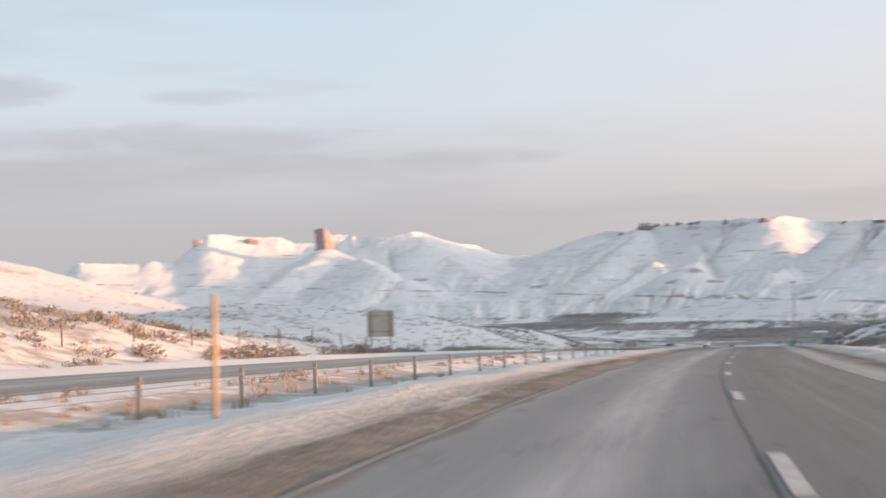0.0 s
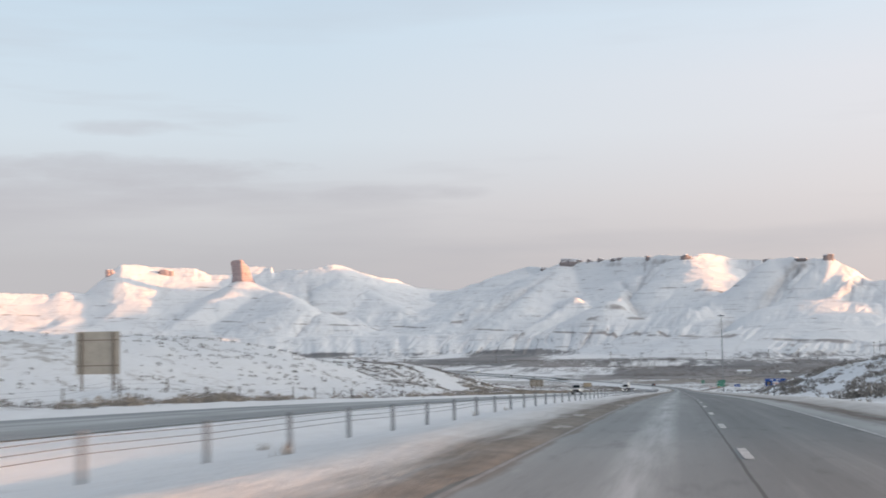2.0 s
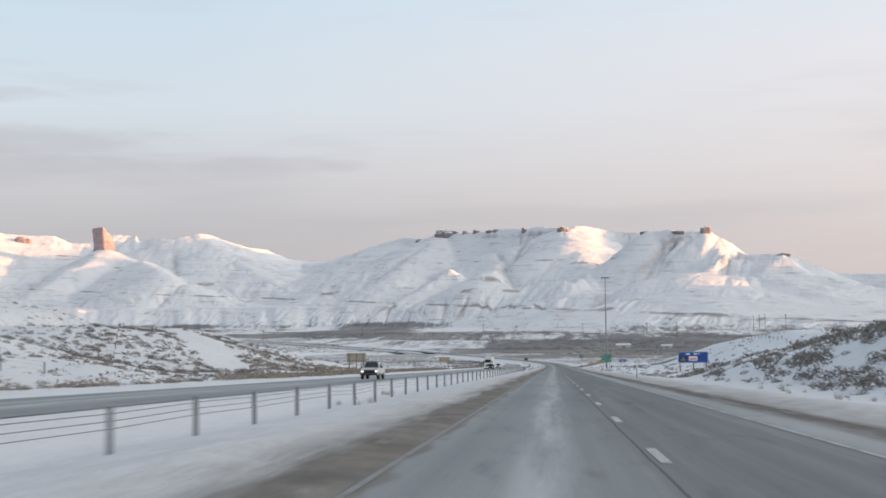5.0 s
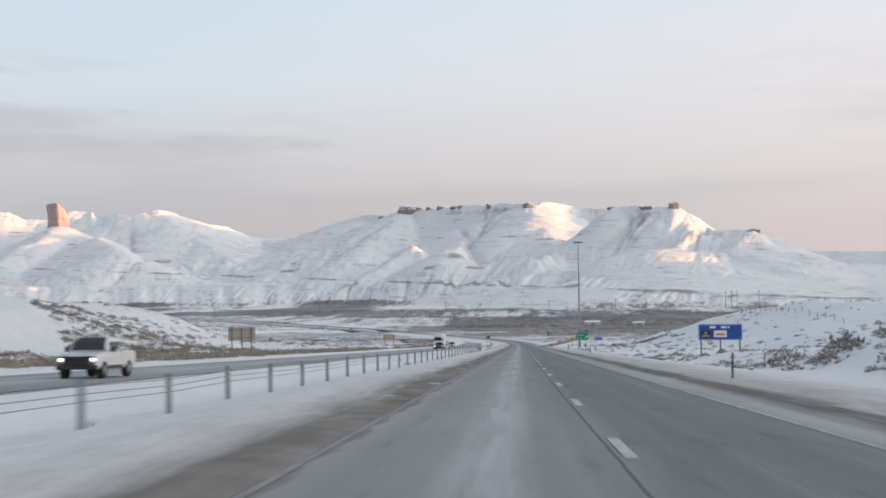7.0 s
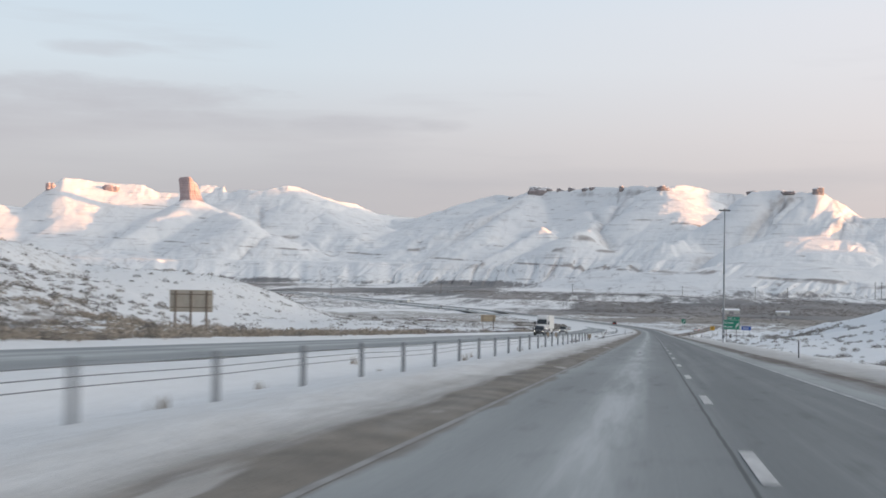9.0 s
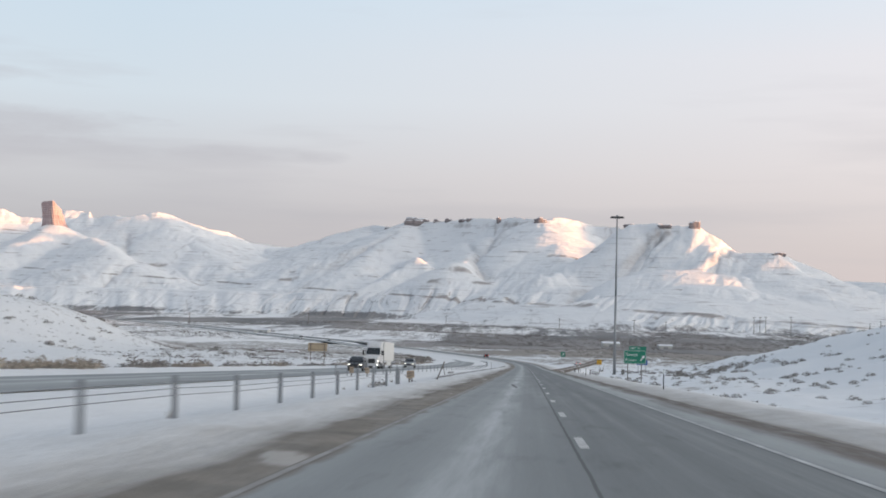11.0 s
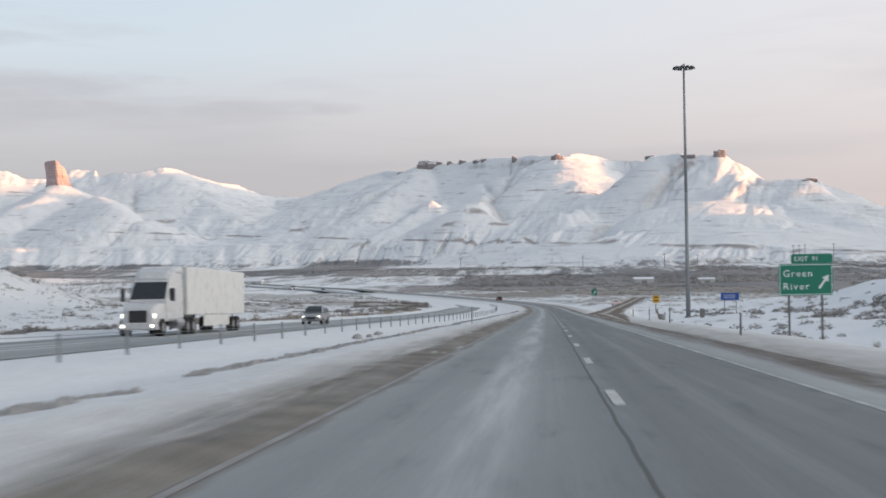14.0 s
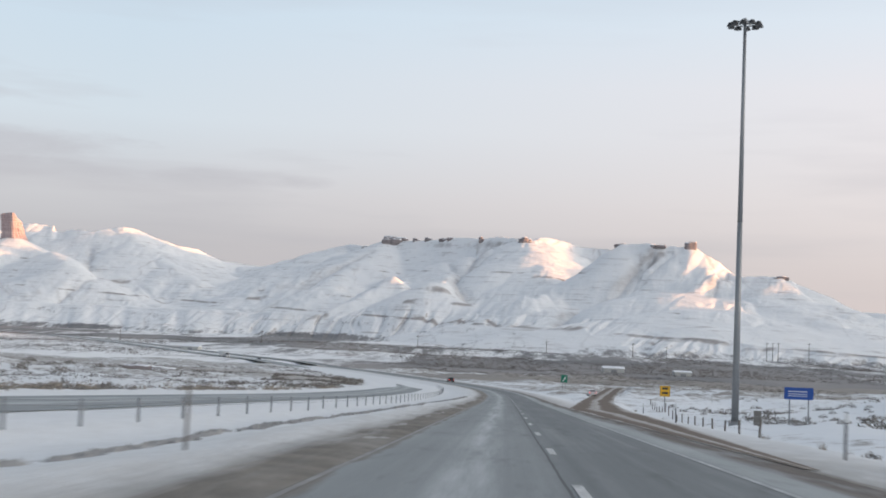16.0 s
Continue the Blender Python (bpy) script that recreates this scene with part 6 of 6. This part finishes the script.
# ---- sagebrush, dry grass and snow clods: real geometry, too many to count ----
def bush_template(rng, n, kind):
    """Twigs and leaf tufts of one shrub of unit size: triangles (n, 3, 3)."""
    tris = []
    for _ in range(n):
        a, e = rng.uniform(0, 2 * np.pi), np.arccos(rng.uniform(0.05, 1.0))
        if kind == "grass":
            d = np.array([np.cos(a) * 0.35, np.sin(a) * 0.35, 1.0])
            base = np.array([rng.normal(0, 0.25), rng.normal(0, 0.25), 0.0])
            w = 0.035
            tip = base + d * rng.uniform(0.6, 1.1)
            side = np.array([-np.sin(a), np.cos(a), 0]) * w
            tris.append([base - side, base + side, tip])
            continue
        r = rng.uniform(0.40, 1.0) ** 0.7
        c = r * np.array([np.sin(e) * np.cos(a), np.sin(e) * np.sin(a), 0.78 * np.cos(e)])
        s = rng.uniform(0.07, 0.18)
        u, v = rng.normal(size=3), 0.6 * c + np.array([0, 0, 0.25]) + 0.8 * rng.normal(size=3)
        v /= np.linalg.norm(v)
        u -= v * (u @ v)
        u /= np.linalg.norm(u)
        tris.append([c - v * s * 0.8 - u * s * 0.5, c - v * s * 0.8 + u * s * 0.5, c + v * s * 1.15])
    return np.array(tris)


def scatter(name, spots, sizes, templates, mat, label, category, seed, squash=0.8):
    rng = np.random.default_rng(seed)
    out = []
    pick = rng.integers(0, len(templates), len(spots))
    ang = rng.uniform(0, 2 * np.pi, len(spots))
    for k, tpl in enumerate(templates):
        sel = np.where(pick == k)[0]
        if not len(sel):
            continue
        c, s = np.cos(ang[sel])[:, None, None], np.sin(ang[sel])[:, None, None]
        t = tpl[None]
        sz = sizes[sel][:, None, None]
        x = (t[..., 0] * c - t[..., 1] * s) * sz
        y = (t[..., 0] * s + t[..., 1] * c) * sz
        z = t[..., 2] * sz * squash
        p = np.stack([x, y, z], -1) + spots[sel][:, None, None, :]
        out.append(p.reshape(-1, 3))
    co = np.concatenate(out)
    me = bpy.data.meshes.new(name)
    nt = len(co) // 3
    me.vertices.add(len(co))
    me.vertices.foreach_set("co", co.astype(np.float32).ravel())
    me.loops.add(len(co))
    me.loops.foreach_set("vertex_index", np.arange(len(co), dtype=np.int32))
    me.polygons.add(nt)
    me.polygons.foreach_set("loop_start", np.arange(0, len(co), 3, dtype=np.int32))
    me.update(calc_edges=True)
    me.materials.append(mat)
    return tagged(new(name, me), label, category, kind="stuff")


def spread(rng, n, x0, x1, y0, y1, keep):
    """n tries in a box of (distance from the lane line, y), kept with probability keep(x, y, lat)."""
    y = rng.uniform(y0, y1, n)
    lat = rng.uniform(x0, x1, n)
    x = lane_x(y) + lat
    z, l2 = land(x, y)
    ok = (rng.uniform(0, 1, n) < keep(x, y, l2)) & (side_track(x, y) > 4.5)
    return np.stack([x, y, z - 0.05], -1)[ok]


rg = np.random.default_rng(5)
FULL = [bush_template(rg, 96, "bush") for _ in range(5)]
LITE = [bush_template(rg, 26, "bush") for _ in range(5)]
GRASS = [bush_template(rg, 26, "grass") for _ in range(4)]


def clumpy(x, y, s=18.0, seed=201):
    return np.clip(0.35 + 1.5 * fbm(x / s, y / s, 3, seed), 0, 1)


near_sets = [
    (1.15, spread(rg, 1700, -75, -31, 10, 150, lambda x, y, l: (0.30 + 0.5 * clumpy(x, y, 9)) * np.exp(-((y - 80) / 55) ** 2))),
    (1.15, spread(rg, 420, -35, -29.5, 55, 165, lambda x, y, l: np.clip(clumpy(x, y, 14) * 1.6, 0, 1))),
    (0.6, spread(rg, 2200, -33, -28.3, 60, 720, lambda x, y, l: 0.15 + 0.6 * clumpy(x, y, 12))),
    (0.55, spread(rg, 3400, -120, -33, 150, 335, lambda x, y, l: 0.15 + 0.5 * clumpy(x, y, 16))),
    (1.45, spread(rg, 1700, 13, 60, 165, 335, lambda x, y, l: 0.3 + 0.5 * clumpy(x, y, 11, 239))),
    (1.0, spread(rg, 4300, -85, -29, 310, 470, lambda x, y, l: (0.34 + 0.4 * clumpy(x, y, 7)) * np.exp(-((y - 392) / 52) ** 2))),
    (0.75, spread(rg, 3600, -95, -42, 315, 470, lambda x, y, l: 0.22 + 0.35 * clumpy(x, y, 8))),
    (0.62, spread(rg, 6600, 12, 80, 110, 440, lambda x, y, l: 0.25 + 0.5 * clumpy(x, y, 11))),
    (0.8, spread(rg, 650, 14, 34, 400, 660, lambda x, y, l: 0.7 * clumpy(x, y, 16, 231))),
    (0.75, spread(rg, 1500, 24, 80, 420, 720, lambda x, y, l: 0.12 + 0.45 * clumpy(x, y, 20))),
    (0.9, spread(rg, 1100, 22, 66, 640, 800, lambda x, y, l: 0.7 * clumpy(x, y, 20))),
    (1.2, spread(rg, 420, -33.5, -29.3, 470, 720, lambda x, y, l: np.clip(clumpy(x, y, 12, 247), 0, 1))),
    (0.45, spread(rg, 220, -15.2, -11.6, -20, 85, lambda x, y, l: 0.6 * clumpy(x, y, 7, 233))),
    (1.3, spread(rg, 150, 24, 44, 606, 672, lambda x, y, l: np.clip(clumpy(x, y, 12, 231) + 0.1, 0, 1))),
    (1.25, spread(rg, 700, -54, -30.5, 800, 965, lambda x, y, l: np.clip(clumpy(x, y, 20, 237) + 0.15, 0, 1))),
    (2.3, spread(rg, 620, -330, -95, 760, 1010, lambda x, y, l: 0.15 + 0.6 * clumpy(x, y, 24, 259))),
    (0.7, spread(rg, 8, -10.2, -9.0, 471, 479, lambda x, y, l: 0.5 + 0 * x)),
]
sp1 = np.concatenate([s for _, s in near_sets])
big = np.concatenate([np.full(len(s), f) for f, s in near_sets])
scatter("sagebrush", sp1, big * rg.uniform(0.35, 1.0, len(sp1)) ** 1.3, FULL, M_SAGE, "grey-brown winter sagebrush standing in snow", "sagebrush", 11, 0.95)
# pale dry brush along the outer edge of the oncoming carriageway
dry_sets = [
    spread(rg, 2400, -34.5, -28.2, 300, 480, lambda x, y, l: (0.25 + 0.75 * clumpy(x, y, 9, 251)) * np.clip((l + 35.5) / 5, 0, 1) ** 0.7),
    spread(rg, 1500, -62, -33, 345, 460, lambda x, y, l: 0.7 * clumpy(x, y, 12, 253)),
    spread(rg, 160, -32, -28.2, 130, 300, lambda x, y, l: clumpy(x, y, 10, 255)),
    spread(rg, 260, -31.5, -28.2, 480, 800, lambda x, y, l: clumpy(x, y, 10, 257)),
]
sp4 = np.concatenate(dry_sets)
scatter("dry_brush", sp4, rg.uniform(0.45, 1.15, len(sp4)), [bush_template(rg, 48, "bush") for _ in range(4)], M_DRY, "pale tan dry brush along the snowy road edge", "brush", 16, 0.9)
mid_sets = [
    spread(rg, 11000, -330, -36, 130, 1150, lambda x, y, l: 0.12 + 0.35 * clumpy(x, y, 30, 205)),
    spread(rg, 1800, 60, 300, 200, 1150, lambda x, y, l: 0.45 * clumpy(x, y, 40, 205)),
    spread(rg, 3600, -110, -31, 760, 1150, lambda x, y, l: 0.8 * clumpy(x, y, 26, 207)),
    spread(rg, 2600, 45, 190, 1060, 1250, lambda x, y, l: np.clip(clumpy(x, y, 30, 209) + 0.4, 0, 1)),
    spread(rg, 2600, -310, -95, 760, 1020, lambda x, y, l: 0.15 + 0.5 * clumpy(x, y, 16, 243)),
    spread(rg, 1500, -150, -36, 240, 480, lambda x, y, l: 0.15 + 0.5 * clumpy(x, y, 12, 245)),
    spread(rg, 700, 42, 150, 820, 1060, lambda x, y, l: 0.8 * clumpy(x, y, 30, 209)),
]
sp2 = np.concatenate(mid_sets)
scatter("distant_sagebrush", sp2, rg.uniform(0.5, 1.3, len(sp2)), LITE, M_WILLOW, "scattered sagebrush on snowy hills", "sagebrush", 12, 0.8)
# willows and brush of the valley floor
vn = 90000
vb, vr = np.radians(rg.uniform(-24, 17, vn)), np.sqrt(rg.uniform(1000.0 ** 2, 2150.0 ** 2, vn))
vx, vy = MC[0] + vr * np.sin(vb), MC[1] + vr * np.cos(vb)
vz = far_land(vx, vy)[0]
field = np.clip(0.22 + 1.6 * fbm(vx / 80, vy / 330, 4, 241), 0, 1) + 0.9 * np.exp(-(((vx - 125) / 72) ** 2 + ((vy - 1370) / 150) ** 2) ** 2)
clear = np.minimum(np.abs(vx - lane_x(vy)), np.abs(vx - lane_x(vy) + 21.2)) > 9
vk = (rg.uniform(0, 1, vn) < 0.62 * field * (1 - 0.75 * step01(1750, 2000, vr))) & clear & (vy > 1255) & (vz < -40)
sp3 = np.stack([vx, vy, vz - 0.05], -1)[vk]
TINY = [bush_template(rg, 14, "bush") * np.array([1.35, 1.35, 1.0]) for _ in range(5)]
scatter("valley_brush", sp3, rg.uniform(0.8, 2.0, len(sp3)) ** 1.3, TINY, M_WILLOW, "grey-brown brush scattered over the snowy valley floor", "brush", 15, 0.75)
gr = np.concatenate([
    spread(rg, 800, -14.8, -10.5, -30, 85, lambda x, y, l: 0.5 * clumpy(x, y, 6, 211)),
    spread(rg, 500, 9, 14, 100, 760, lambda x, y, l: 0.6 * clumpy(x, y, 9, 213)),
    spread(rg, 700, -75, -30, 340, 450, lambda x, y, l: 0.8 * clumpy(x, y, 12, 215)),
    spread(rg, 260, -13, -8, 75, 500, lambda x, y, l: 0.25 * clumpy(x, y, 6, 211)),
])
scatter("dry_grass", gr, rg.uniform(0.18, 0.42, len(gr)), GRASS, M_DRY, "pale dry grass tufts poking through the snow", "grass", 13, 1.0)


def clod_template(rng):
    """A small angular lump of old snow."""
    th = np.sort(rng.uniform(0, 2 * np.pi, 6))
    rim = np.stack([np.cos(th) * rng.uniform(0.7, 1, 6), np.sin(th) * rng.uniform(0.7, 1, 6), rng.uniform(-0.2, 0.15, 6)], -1)
    top = np.array([rng.normal(0, 0.2), rng.normal(0, 0.2), 0.75])
    return np.array([[rim[i], rim[(i + 1) % 6], top] for i in range(6)])


CLODS = [clod_template(rg) for _ in range(6)]
M_CLOD = plain("dirty_old_snow", (0.40, 0.395, 0.39), 0.9, 0, 0.3, 3.0, grime=0.5)
wy = rg.uniform(500, 760, 7500)
wlat = np.interp(wy, [470, 560, 620, 760], [-7.6, -8.4, -8.0, -6.4]) + rg.normal(0, 0.14, len(wy))
wx = lane_x(wy) + wlat
wz, _ = land(wx, wy)
keep = clumpy(wx, wy, 3.0, 221) > 0.04
row = np.stack([wx, wy, wz], -1)[keep]
scatter("snow_clods", row, rg.uniform(0.05, 0.19, len(row)), CLODS, M_CLOD, "windrow of dirty snow clods along the median", "snow", 14)


def snow_lump(x, y, size, seed):
    """A kicked-up lump of old snow, flattened below."""
    rng = random.Random(seed)
    bm = bmesh.new()
    bmesh.ops.create_icosphere(bm, subdivisions=3, radius=size)
    push = [(Vector((rng.gauss(0, 1), rng.gauss(0, 1), rng.gauss(0, 1))).normalized(), rng.uniform(-0.12, 0.2)) for _ in range(14)]
    for v in bm.verts:
        way = v.co.normalized()
        v.co *= 1 + sum(h * max(0.0, way.dot(d) - 0.55) * 2 for d, h in push)
        v.co.z *= 0.78
    me = bpy.data.meshes.new("snow_lump")
    bm.to_mesh(me)
    bm.free()
    me.materials.append(M_CLOD)
    z = float(land(np.array([x]), np.array([y]))[0][0])
    ob = new("snow_lump", me)
    ob.matrix_world = pose(x, y, z + 0.3 * size, 0, 0, rng.uniform(0, 360))
    return tagged(ob, "lump of dirty old snow lying on the median", "snow lump", "snow lumps on the median")


for lump in [(-5.57, 577.9, 0.26, 1), (-5.40, 581.9, 0.17, 2), (-5.60, 587.2, 0.21, 3), (-5.75, 590.4, 0.13, 4)]:
    snow_lump(*lump)
